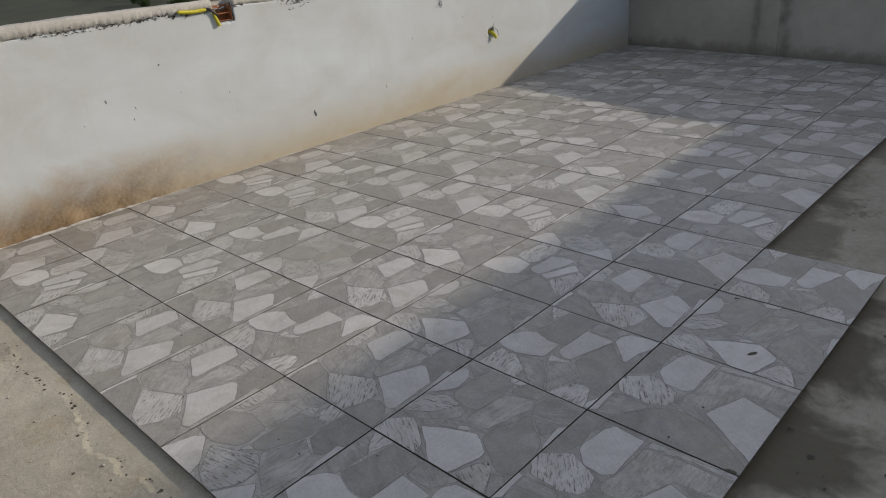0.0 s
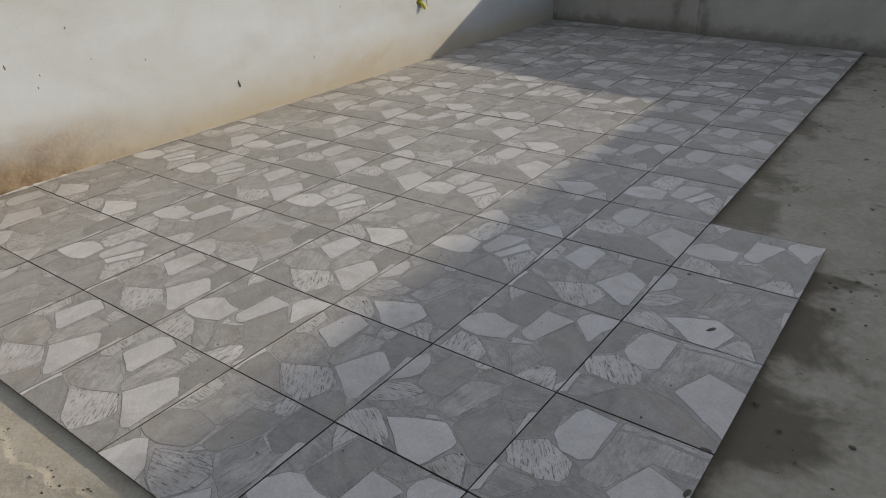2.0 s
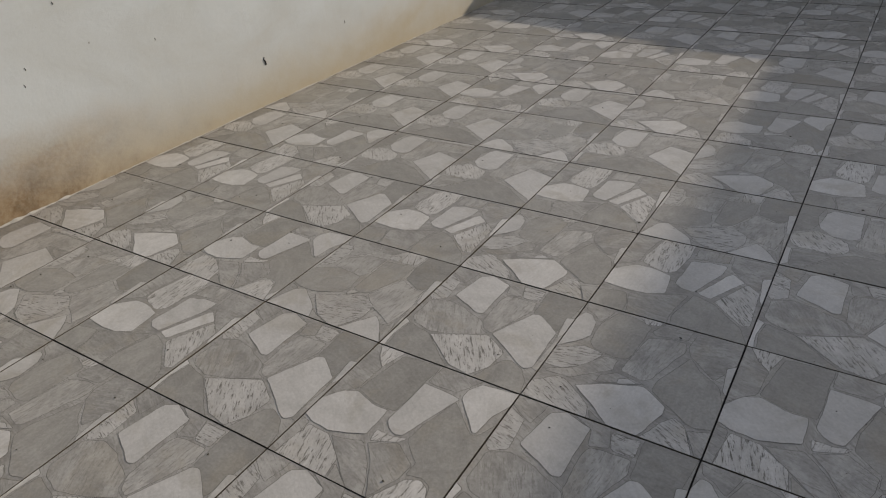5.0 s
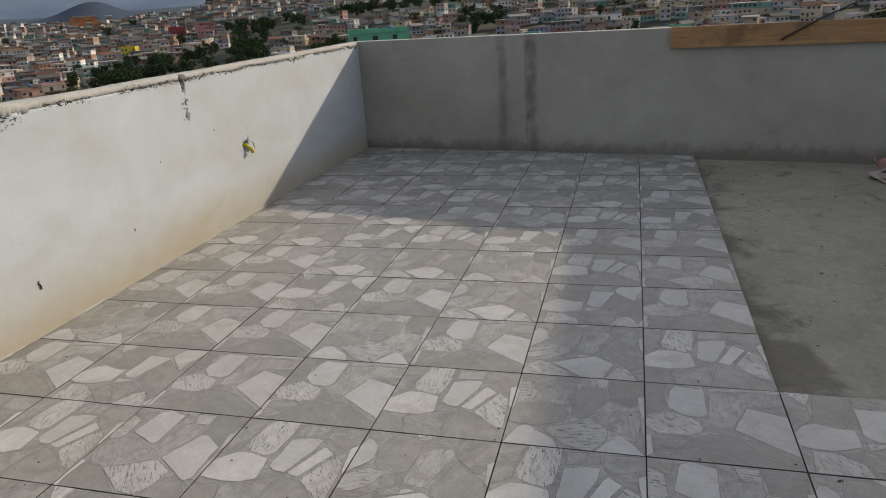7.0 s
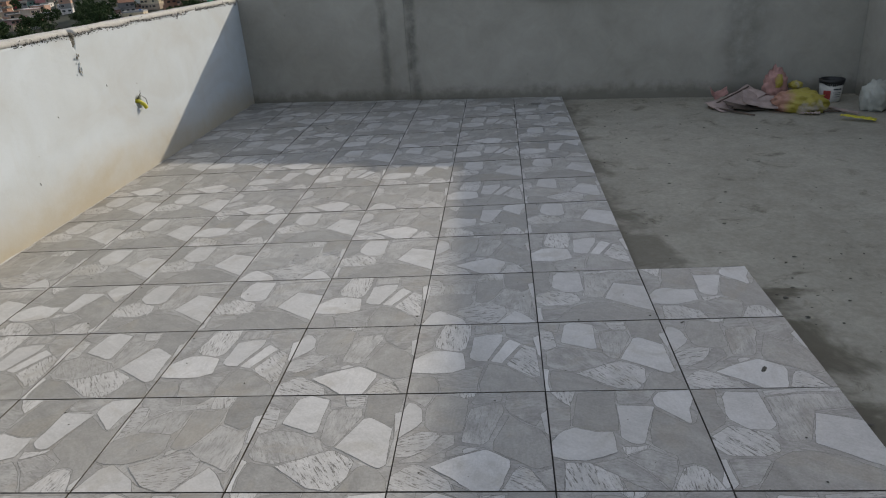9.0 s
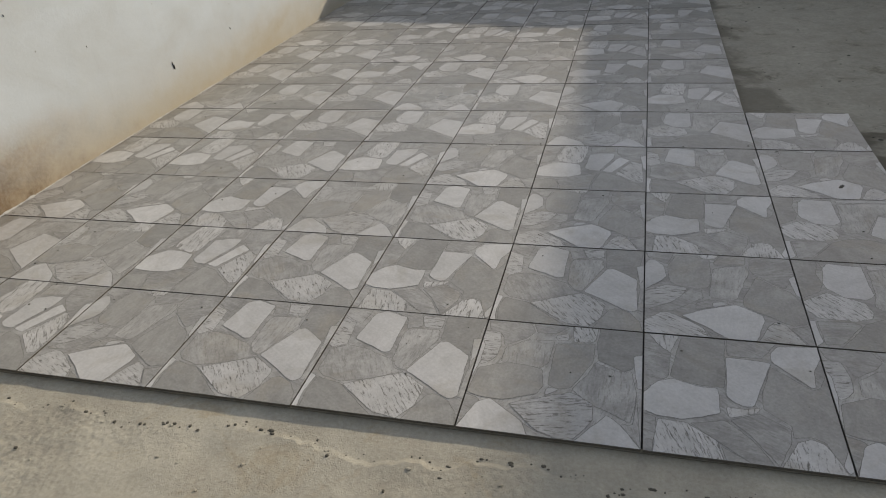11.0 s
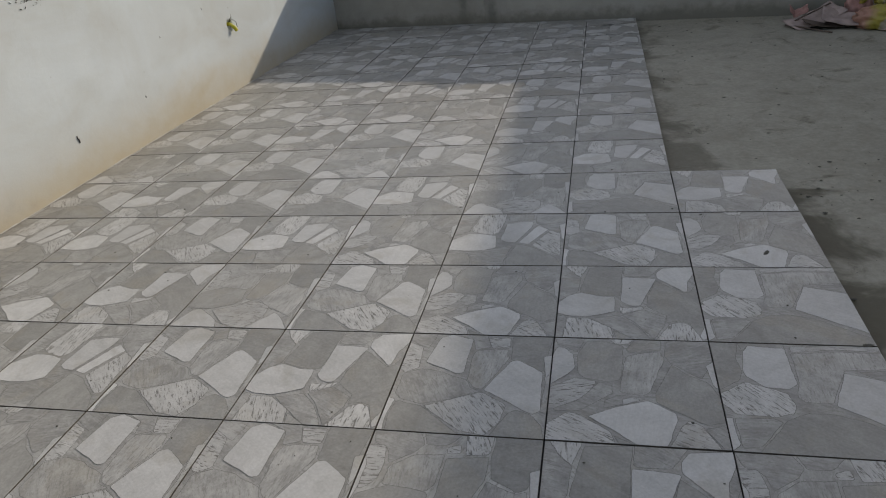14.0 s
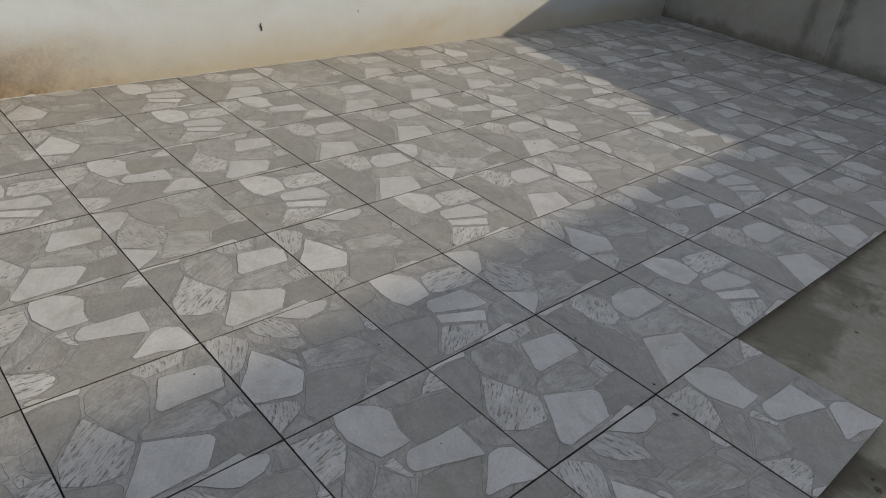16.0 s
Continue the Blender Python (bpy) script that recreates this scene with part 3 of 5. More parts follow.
def corrugated(bm, pts, radius):
    """A ribbed conduit along a bent line."""
    fine = []
    for a, b in zip(pts, pts[1:]):
        n = max(2, int((Vector(b) - Vector(a)).length / 0.0025))
        fine += [Vector(a).lerp(Vector(b), k / n) for k in range(n)]
    fine.append(Vector(pts[-1]))
    tube_into(bm, fine, [radius * (1.0 if k % 2 else 0.84) for k in range(len(fine))], 12)


# electrical box let into the parapet's edge
outlet = thing("junction_box", "broken orange plastic junction box set in the wall edge", "junction box", m=pose(0, 1.985, 1.09))
bm = bmesh.new()
box_into(bm, -0.068, -0.064, -0.055, 0.05, -0.048, 0.052)
box_into(bm, -0.066, 0.002, 0.046, 0.05, -0.048, 0.052)
box_into(bm, -0.066, -0.004, -0.055, 0.05, -0.05, -0.046)
box_into(bm, -0.066, -0.01, -0.055, 0.05, -0.004, 0.001)
part("box_shell", bm, BOX_PVC, outlet)
bm = bmesh.new()
box_into(bm, -0.006, 0.006, 0.050, 0.054, -0.062, 0.060, 0.001, pose(0, 0, 0, 6, 0, 0))
part("box_flange", bm, DARK_WIRE, outlet, "dark bent flange")

conduit = thing("conduit", "short yellow corrugated conduit lying along the wall edge", "conduit", group="yellow conduits", m=pose(0.012, 1.74, 1.125))
bm = bmesh.new()
corrugated(bm, [(0, -0.095, 0.012), (0.002, -0.05, 0.006), (0.002, 0.02, 0.0), (0, 0.10, 0.004)], 0.013)
part("sleeve", bm, YELLOW_PVC, conduit)
bm = bmesh.new()
tube_into(bm, [(0.0, 0.09, 0.01), (0.004, 0.13, 0.004), (0.006, 0.16, -0.03), (0.002, 0.18, -0.05)], 0.009, 8)
part("cable", bm, DARK_WIRE, conduit, "black cable")
drop = thing("conduit", "stub of yellow conduit hanging below the junction box", "conduit", group="yellow conduits", m=pose(0.012, 1.905, 1.07))
bm = bmesh.new()
corrugated(bm, [(-0.004, -0.012, 0.038), (0.0, -0.004, 0.0), (0.004, 0.012, -0.055)], 0.0125)
part("sleeve", bm, YELLOW_PVC, drop)

stub = thing("conduit", "yellow conduit end with wires in a broken hole of the wall", "conduit", group="yellow conduits", m=pose(-0.03, 4.765, 0.535))
bm = bmesh.new()
corrugated(bm, [(-0.03, 0.0, 0.012), (0.03, 0.004, 0.01), (0.062, 0.02, -0.022), (0.07, 0.03, -0.052)], 0.0165)
part("sleeve", bm, YELLOW_PVC, stub)
for pts in ([(0.0, 0.0, 0.0), (0.05, 0.02, 0.05), (0.07, 0.05, 0.02), (0.06, 0.075, -0.03)], [(0.0, -0.01, 0.0), (0.06, -0.035, 0.0), (0.06, -0.055, -0.012)], [(0.02, 0.0, 0.02), (0.055, 0.012, 0.07), (0.05, 0.02, 0.085)]):
    bm = bmesh.new()
    tube_into(bm, pts, 0.0028, 6)
    part("wire", bm, DARK_WIRE, stub)

# wire ends and chips in the render
for y, z, s in ((2.587, 0.26, 1.0), (3.354, 0.31, 0.35), (1.05, 0.688, 0.5), (1.222, 0.61, 0.3), (1.194, 0.543, 0.3), (0.887, 0.571, 0.3), (1.439, 0.841, 0.25), (1.893, 0.571, 0.3), (4.369, 0.739, 0.35), (3.712, 0.65, 0.25)):
    chip = thing("wire_end", "short dark wire end sticking out of the white wall", "wire", group="wire ends in the wall", m=pose(0.003, y, z))
    bm = bmesh.new()
    tube_into(bm, [(-0.004, 0, 0.022 * s), (-0.002, -0.006 * s, 0.008 * s), (-0.001, 0.003 * s, 0.0), (-0.002, 0.004 * s, -0.024 * s)], 0.0042 * max(s, 0.5), 6)
    part("wire", bm, DARK_WIRE, chip)

# splash of mortar below the notch
rng = random.Random(9)
splash = thing("mortar_splash", "dried grey mortar splashed below the notch in the wall", "mortar", m=pose(0.0, 4.10, 0.95))
for n in range(26):
    bm = bmesh.new()
    y, z = rng.gauss(0.0, 0.025), rng.uniform(-0.09, 0.10)
    r = rng.uniform(0.003, 0.008)
    for v in bmesh.ops.create_icosphere(bm, subdivisions=2, radius=r)["verts"]:
        v.co = Vector((v.co.x * 0.6 + 0.003, y * (0.5 + abs(z) * 6) + v.co.y, z + v.co.z * 1.5)) + Vector((0, 1, 1)) * 0.002 * wob(v.co.x, v.co.y, v.co.z, 90)
    part("blob", bm, LIME if n % 4 else BED, splash)

# formwork board along the top of the back wall
board = thing("wooden_board", "long stained wooden formwork board along the parapet top", "board", m=BACK @ pose(3.30, -0.032, 0.985))
bm = bmesh.new()
box_into(bm, 0.0, 1.92, -0.014, 0.014, 0.0, 0.185, 0.003)
part("board", bm, WOOD, board)
for x in (0.09, 0.97, 1.83):
    bm = bmesh.new()
    lathe_into(bm, [(0.0, 0.006), (0.005, 0.005), (0.005, 0.0), (0.002, 0.0), (0.002, -0.02)], 8)
    bmesh.ops.transform(bm, matrix=pose(x, -0.016, 0.09, 90, 0, 0), verts=bm.verts)
    part("nail", bm, DARK_WIRE, board, "rusty nail head")

rod = thing("steel_rod", "thin black bent reinforcing rod leaning over the board", "rod", m=BACK @ pose(4.26, -0.055, 1.03))
bm = bmesh.new()
tube_into(bm, [(-0.06, -0.002, 0.0), (0.12, -0.002, 0.10), (0.24, 0.02, 0.165), (0.48, 0.09, 0.27)], 0.008, 7)
part("rod", bm, DARK_WIRE, rod)
TWIG = simple("pale_dry_wood", (0.42, 0.32, 0.20), 0.85, scale=40)
for pts, lab in (([(0.0, -0.055, -0.075), (0.10, -0.02, 0.03), (0.17, 0.05, 0.085), (0.22, 0.10, 0.12)], "pale dry stick lying across the board's edge"),
                 ([(0.08, 0.0, 0.13), (0.25, 0.03, 0.03), (0.42, 0.05, 0.0)], "pale dry stick resting on the parapet top"),
                 ([(0.02, 0.02, 0.01), (0.22, 0.05, 0.12), (0.36, 0.07, 0.02)], "pale dry stick resting on the parapet top"),
                 ([(1.20, 0.0, 0.0), (1.45, 0.03, 0.05), (1.75, 0.06, 0.10)], "pale thin batten end beside the board")):
    st = thing("stick", lab, "stick", group="sticks on the parapet", m=BACK @ pose(3.42, 0.0, 1.165))
    bm = bmesh.new()
    tube_into(bm, pts, [0.006] * len(pts), 6)
    part("stick", bm, TWIG, st)

# ---- heap of rubbish by the back wall ----
PAPER = simple("dusty_cement_bag_paper", (0.34, 0.27, 0.25), 0.9, vary=0.3, scale=9)
PAPER_DARK = simple("damp_cardboard", (0.10, 0.075, 0.06), 0.9, vary=0.3, scale=12)
PINK = simple("faded_pink_plastic", (0.36, 0.20, 0.18), 0.6, vary=0.35, scale=14)


def sack_film():
    """Printed plastic sack: yellow with faded pink and white patches."""
    m, nt, b = blank("yellow_pink_sack_film", 0.45)
    v = coords(nt)
    n1 = noise_tex(nt, v, 5.0, 3, 0.5)
    n2 = noise_tex(nt, v, 22, 5, 0.6)
    z = axis(nt, v, "X")
    c = mix(nt, spread(nt, calc(nt, "ADD", z, calc(nt, "MULTIPLY", n1, 0.3)), 0.12, 0.02), (0.34, 0.29, 0.05), (0.38, 0.20, 0.15))
    c = mix(nt, calc(nt, "MULTIPLY", spread(nt, n1, 0.58, 0.66), 0.8), c, (0.45, 0.40, 0.38))
    c = mix(nt, calc(nt, "MULTIPLY", spread(nt, n2, 0.5, 0.7), 0.35), c, (0.16, 0.13, 0.05))
    nt.links.new(c, b.inputs["Base Color"])
    bump(nt, b, n2, 0.5, 0.01)
    return m


BAG_YELLOW = sack_film()


def lump(bm, size, crease, seed, floor_z=0.0):
    """A slumped sack: a squashed ball with creases and a flat foot."""
    vs = bmesh.ops.create_icosphere(bm, subdivisions=4, radius=1.0)["verts"]
    for v in vs:
        d = 1.0 + crease * (abs(wob(v.co.x + seed, v.co.y, v.co.z, 2.1)) * 1.2 + 0.5 * wob(v.co.x, v.co.y + seed, v.co.z, 5.0) + 0.25 * wob(v.co.x, v.co.y, v.co.z + seed, 11.0))
        v.co = Vector((v.co.x * size[0] * d, v.co.y * size[1] * d, max(floor_z, (v.co.z * d + 0.75) * size[2])))
    for f in bm.faces:
        f.smooth = True


SZ = SLAB_Z
sack = thing("plastic_sack", "crumpled yellow and pink plastic sack on the cement floor", "sack", m=pose(5.47, 5.72, SZ, 0, 0, -28))
bm = bmesh.new()
lump(bm, (0.20, 0.12, 0.10), 0.38, 3.0)
part("sack_body", bm, BAG_YELLOW, sack)
bm = bmesh.new()
def flap(i, j):
    x, y = 0.02 + 0.16 * i / 14, -0.07 + 0.05 * j / 8
    return (x, y - 0.07, 0.01 + 0.02 * abs(wob(i * 0.5, j, 3, 0.8)) + 0.008 * j / 8)
fl = new("sack_hem", grid_mesh("sack_hem", 14, 8, flap, [PAPER]))
fl.parent = sack
tagged(fl, "torn whitish hem")
sack2 = thing("plastic_sack", "upright pink sack with a yellow print against the wall", "sack", m=pose(5.38, 6.08, SZ))
bm = bmesh.new()
lump(bm, (0.095, 0.08, 0.175), 0.4, 8.0)
part("sack_body", bm, PINK, sack2)
bm = bmesh.new()
lump(bm, (0.03, 0.03, 0.06), 0.3, 5.0, -0.05)
bmesh.ops.transform(bm, matrix=pose(0.005, -0.075, 0.17), verts=bm.verts)
part("sack_print", bm, BAG_YELLOW, sack2, "yellow printed patch")
bm = bmesh.new()
lump(bm, (0.055, 0.05, 0.035), 0.3, 2.0, -0.02)
bmesh.ops.transform(bm, matrix=pose(0.17, -0.03, 0.14), verts=bm.verts)
part("sack_corner", bm, BAG_YELLOW, sack2, "yellow tied corner")


def sheet(name, label, w, d, m, material, fold, seed, group="torn bag sheets"):
    ob = thing(name, label, "paper sheet", group, m=m)
    me = grid_mesh(name, 18, 12, lambda i, j: (w * (i / 18 - 0.5), d * (j / 12 - 0.5), fold * abs(i / 18 - 0.45) + 0.018 * wob(i * 0.21 + seed, j * 0.21, 0, 1.0) + 0.02), [material])
    s = new("sheet", me)
    s.parent = ob
    mod = s.modifiers.new("thick", "SOLIDIFY")
    mod.thickness = 0.004
    return ob


sheet("bag_sheet", "folded greyish pink cement bag lying on the floor", 0.46, 0.26, pose(5.02, 6.02, SZ + 0.03, 8, -14, 20), PAPER, 0.07, 1.0)
sheet("bag_sheet", "grey torn paper bag sheet on the heap", 0.34, 0.26, pose(5.20, 5.88, SZ + 0.05, 14, 12, -12), PAPER, 0.05, 4.0)
sheet("bag_sheet", "dark damp cardboard sheet under the torn bags", 0.42, 0.24, pose(5.12, 5.90, SZ + 0.004, 4, 3, 8), PAPER_DARK, 0.05, 7.0)
sheet("bag_sheet", "faded pink bag scrap by the wall", 0.15, 0.10, pose(4.92, 6.30, SZ + 0.03, 30, 10, 0), PINK, 0.16, 9.0)
for a, b2, r, lab in (((4.78, 6.02, SZ + 0.012), (5.06, 5.60, SZ + 0.012), 0.007, "thin dark stick lying on the floor beside torn bags"),
                     ((4.80, 6.01, SZ + 0.016), (5.16, 6.12, SZ + 0.16), 0.008, "dark stick leaning over torn paper bags"),
                     ((5.55, 6.05, SZ + 0.02), (5.85, 5.45, SZ + 0.02), 0.013, "grey wooden handle on the floor"),
                     ((5.5, 5.62, SZ + 0.01), (5.78, 5.60, SZ + 0.01), 0.007, "thin dark stick beside the yellow sack")):
    st = thing("stick", lab, "stick", group="sticks in the heap")
    bm = bmesh.new()
    p, q = Vector(a), Vector(b2)
    tube_into(bm, [p, p.lerp(q, 0.35) + Vector((0, 0, 0.004)), p.lerp(q, 0.7), q], r, 7)
    part("stick", bm, PAPER_DARK if r < 0.01 else PAPER, st)

WHITE_PAIL = simple("dirty_white_plastic", (0.50, 0.49, 0.46), 0.5, vary=0.2, scale=12)
BLACK_PAIL = simple("black_tar_coating", (0.018, 0.018, 0.02), 0.5, scale=20)
RED_LABEL = simple("faded_red_label", (0.30, 0.035, 0.03), 0.6, scale=15)
GREY_INK = simple("dark_print", (0.06, 0.06, 0.065), 0.6, scale=15)
bucket = thing("bucket", "dirty white plastic paint bucket with a black rim on the floor", "bucket", m=pose(5.88, 6.08, SZ, 0, 0, 20) @ Matrix.Scale(0.84, 4))
bm = bmesh.new()
lathe_into(bm, [(0.0, 0.004), (0.098, 0.0), (0.104, 0.01), (0.120, 0.205), (0.117, 0.205), (0.102, 0.014), (0.0, 0.012)])
part("pail", bm, WHITE_PAIL, bucket)
bm = bmesh.new()
lathe_into(bm, [(0.119, 0.200), (0.128, 0.202), (0.130, 0.235), (0.122, 0.238), (0.112, 0.234), (0.112, 0.19)])
part("rim", bm, BLACK_PAIL, bucket, "black smeared rim")
bm = bmesh.new()
for n in range(14):
    a = radians(200 + n * 9)
    h = 0.02 + 0.03 * abs(wob(n, 0, 0, 0.9))
    box_into(bm, -0.008, 0.008, -0.0015, 0.0015, 0.203 - h, 0.203, 0, pose(0.1195 * math.cos(a), 0.1195 * math.sin(a), 0, 0, 0, math.degrees(a) + 90))
part("drips", bm, BLACK_PAIL, bucket, "black paint drips")


def wrapped(bm, a0, a1, z0, z1, out=0.0015):
    n = 8
    cols = []
    for k in range(n + 1):
        a = radians(a0 + (a1 - a0) * k / n)
        cols.append([bm.verts.new(((0.104 + 0.016 * (z - 0.01) / 0.195 + out) * math.cos(a), (0.104 + 0.016 * (z - 0.01) / 0.195 + out) * math.sin(a), z)) for z in (z0, z1)])
    for p, q in zip(cols, cols[1:]):
        bm.faces.new((p[0], q[0], q[1], p[1]))


bm = bmesh.new()
wrapped(bm, 190, 228, 0.03, 0.125)
part("red_label", bm, RED_LABEL, bucket, "red label field")
bm = bmesh.new()
for z in (0.055, 0.078, 0.098, 0.13):
    wrapped(bm, 240, 285, z, z + (0.016 if z > 0.12 else 0.006))
part("label_bars", bm, GREY_INK, bucket, "dark printed bars")
bm = bmesh.new()
tube_into(bm, [(0.125 * math.cos(a), 0.125 * math.sin(a) - 0.02 * math.sin(a / 1), 0.20 - 0.05 * math.sin(a) ** 2) for a in (radians(d) for d in range(180, 361, 12))], 0.0025, 6)
part("handle", bm, DARK_WIRE, bucket, "thin wire handle")

clear_bag = thing("plastic_bag", "greyish white slumped plastic bag by the side wall", "bag", m=pose(6.05, 5.62, SZ))
bm = bmesh.new()
lump(bm, (0.10, 0.10, 0.14), 0.35, 12.0)
part("bag_body", bm, simple("dull_white_film", (0.36, 0.37, 0.34), 0.5, vary=0.15, scale=10), clear_bag)
strip = thing("plastic_strip", "bent yellow plastic strip on the cement floor", "plastic scrap", m=pose(5.78, 5.30, SZ, 0, 0, -32))
st_me = grid_mesh("strip", 16, 5, lambda i, j: (0.26 * (i / 16 - 0.5), 0.07 * (j / 5 - 0.5), 0.012 + 0.03 * abs(wob(i * 0.3, j * 0.2, 1, 0.9)) + 0.02 * (1 - i / 16)), [YELLOW_PVC])
so = new("strip", st_me)
so.parent = strip
so.modifiers.new("thick", "SOLIDIFY").thickness = 0.003

# crumbs and mortar droppings on the floor
CRUMB = simple("dark_mortar_crumb", (0.09, 0.085, 0.07), 0.95, scale=60)


def crumbs(name, label, count, place, rmax, material, seed, flat=0.6):
    rg = random.Random(seed)
    b3 = bmesh.new()
    for _ in range(count):
        x, y, z = place(rg)
        r = rg.uniform(0.25, 1.0) ** 2 * rmax
        k = rg.uniform(0.6, 1.8)
        for v in bmesh.ops.create_icosphere(b3, subdivisions=1, radius=r)["verts"]:
            v.co = Vector((x + v.co.x * k * rg.uniform(0.8, 1.2), y + v.co.y * rg.uniform(0.8, 1.2), z + (v.co.z * flat + r * flat * 0.7)))
    return tagged(new(name, mesh_of(name, b3, material)), label, "debris", kind="stuff")


crumbs("mortar_crumbs", "small dark mortar crumbs scattered on the tiles", 210, lambda g: (g.uniform(0.2, 3.95), g.uniform(0.1, 6.4) if g.random() < 0.4 else g.uniform(0.1, 2.45), 0.0) if g.random() < 0.99 else (3.6, 1.0, 0.0), 0.0042, CRUMB, 21)
crumbs("floor_droppings", "dark mortar droppings along the tile edge on the screed", 260, lambda g: (4.02 + abs(g.gauss(0, 0.35)), g.uniform(-0.6, 2.7), SLAB_Z) if g.random() < 0.55 else (3.55 + abs(g.gauss(0, 0.9)), g.uniform(2.6, 6.6), SLAB_Z), 0.009, CRUMB, 22, 0.35)
def on_front(g, y):
    x = g.uniform(0.02, 4.0)
    y = min(-0.015, lip_edge(x) + y)
    return (x, y, front_height(x, y) - 0.001)


crumbs("sand_grit", "coarse grit and mortar lumps on the rough strip", 260, lambda g: on_front(g, -abs(g.gauss(0.0, 0.35))), 0.006, ROUGH_SLAB, 23, 0.7)
crumbs("edge_grit", "dark crumbs along the broken edge of the mortar lip", 320, lambda g: on_front(g, g.gauss(-0.004, 0.010)) if wob(g.random(), 0, 0, 9) > -0.2 else on_front(g, g.uniform(-0.2, 0.05)), 0.0065, CRUMB, 24, 0.6)
plank = thing("plywood_offcut", "smooth tan plywood offcut lying on the rough mortar", "board", m=pose(0.66, -0.72, front_height(0.66, -0.72) + 0.006, 0, 0, 1.0))
bm = bmesh.new()
box_into(bm, -0.46, 0.46, -0.25, 0.25, 0.0, 0.012, 0.002)
part("board", bm, simple("bare_plywood", (0.42, 0.32, 0.19), 0.7, vary=0.15, scale=7), plank)
scrap = thing("cardboard_scrap", "torn brown cardboard scrap lying on the rough mortar", "cardboard", m=pose(0.22, -0.10, front_height(0.22, -0.10) + 0.004, 3, -4, 24))
me = grid_mesh("flap", 16, 10, lambda i, j: (0.15 * (i / 16 - 0.5) + 0.008 * wob(0, j, 1, 0.9), 0.085 * (j / 10 - 0.5) + 0.008 * wob(i, 0, 2, 0.8), 0.006 * wob(i * 0.25, j * 0.25, 5, 1.0) + 0.012 * (i / 16) ** 2), [simple("torn_brown_cardboard", (0.22, 0.12, 0.065), 0.9, vary=0.35, scale=30)])
flap_ob = new("flap", me)
flap_ob.parent = scrap
flap_ob.modifiers.new("thick", "SOLIDIFY").thickness = 0.004
shard = thing("tile_shard", "small white tile chip lying on the tiled floor", "chip", m=pose(0.16, 0.14, 0.0, 0, 0, 30))
bm = bmesh.new()
box_into(bm, -0.03, 0.03, -0.012, 0.012, 0.0, 0.012, 0.003)
part("chip", bm, MORTAR, shard)
for x, y, turn, size, lab in ((3.792, 1.617, 60, 0.75, "flat dark dab of dried mortar on a tile"), (3.972, 1.004, 10, 0.7, "dark mortar crumb on the tile's corner"), (3.985, 0.82, 80, 0.7, "dark mortar crumb on the tile's rim"), (3.587, 1.973, 30, 0.4, "small dark mortar crumb on a tile")):
    dab = thing("mortar_blob", lab, "mortar", group="mortar dabs on the tiles", m=pose(x, y, 0.0, 0, 0, turn) @ Matrix.Scale(size, 4))
    bm = bmesh.new()
    for v in bmesh.ops.create_icosphere(bm, subdivisions=3, radius=1.0)["verts"]:
        d = 1 + 0.45 * wob(v.co.x + x, v.co.y + y, v.co.z, 1.9)
        v.co = Vector((v.co.x * 0.026 * d, v.co.y * 0.010 * d, max(0.0, v.co.z * 0.005)))
    part("blob", bm, CRUMB, dab)


# ---- the town on the hill ----
def skyline(az):
    """Height in degrees of the hill's crest over the terrace's eye level, by bearing from +y to +x."""
    pts = ((-100, 0.6), (-62, 0.8), (-50, 0.35), (-42, 0.25), (-35, 0.55), (-29, 1.3), (-22, 1.9), (-10, 2.6), (20, 3.2), (60, 3.2), (110, 1.0))
    for (a, p), (b, q) in zip(pts, pts[1:]):
        if a <= az <= b:
            k = (az - a) / (b - a)
            return p + (q - p) * (3 * k * k - 2 * k ** 3)
    return 0.6


def land(x, y):
    r, az = math.hypot(x, y), math.degrees(math.atan2(x, y))
    crest = 1.5 + 640 * math.tan(radians(skyline(az)))
    k = max(0.0, min(1.0, (r - 170) / 470))
    z = -17 + (crest + 17) * (k ** 0.85)
    if r < 170:
        z = -17 + 5 * max(0.0, 1 - r / 60)
    if r > 640:
        z = crest - (r - 640) * 0.03
    return max(z, -40) + 2.0 * wob(x, y, 0, 0.012)


EARTH = simple("hillside_earth_and_scrub", (0.026, 0.032, 0.018), 0.95, vary=0.5, scale=0.06, relief=0)
verts, faces = [], []
rings = [0, 20, 45, 80, 120, 160, 190, 220, 250, 285, 320, 360, 400, 445, 490, 540, 590, 640, 720, 850, 1100, 1600, 2400, 3600, 4800]
SEG = 144
for r in rings:
    for n in range(SEG):
        a = 2 * math.pi * n / SEG
        x, y = r * math.sin(a), r * math.cos(a)
        verts.append((x, y, land(x, y) if r > 0 else -12.0))
for j in range(len(rings) - 1):
    for n in range(SEG):
        faces.append((j * SEG + n, j * SEG + (n + 1) % SEG, (j + 1) * SEG + (n + 1) % SEG, (j + 1) * SEG + n))
me = bpy.data.meshes.new("ground")
me.from_pydata(verts, [], faces)
me.materials.append(EARTH)
me.shade_smooth()
tagged(new("ground", me), "green and brown hillside rising across the valley", "ground", kind="structure")


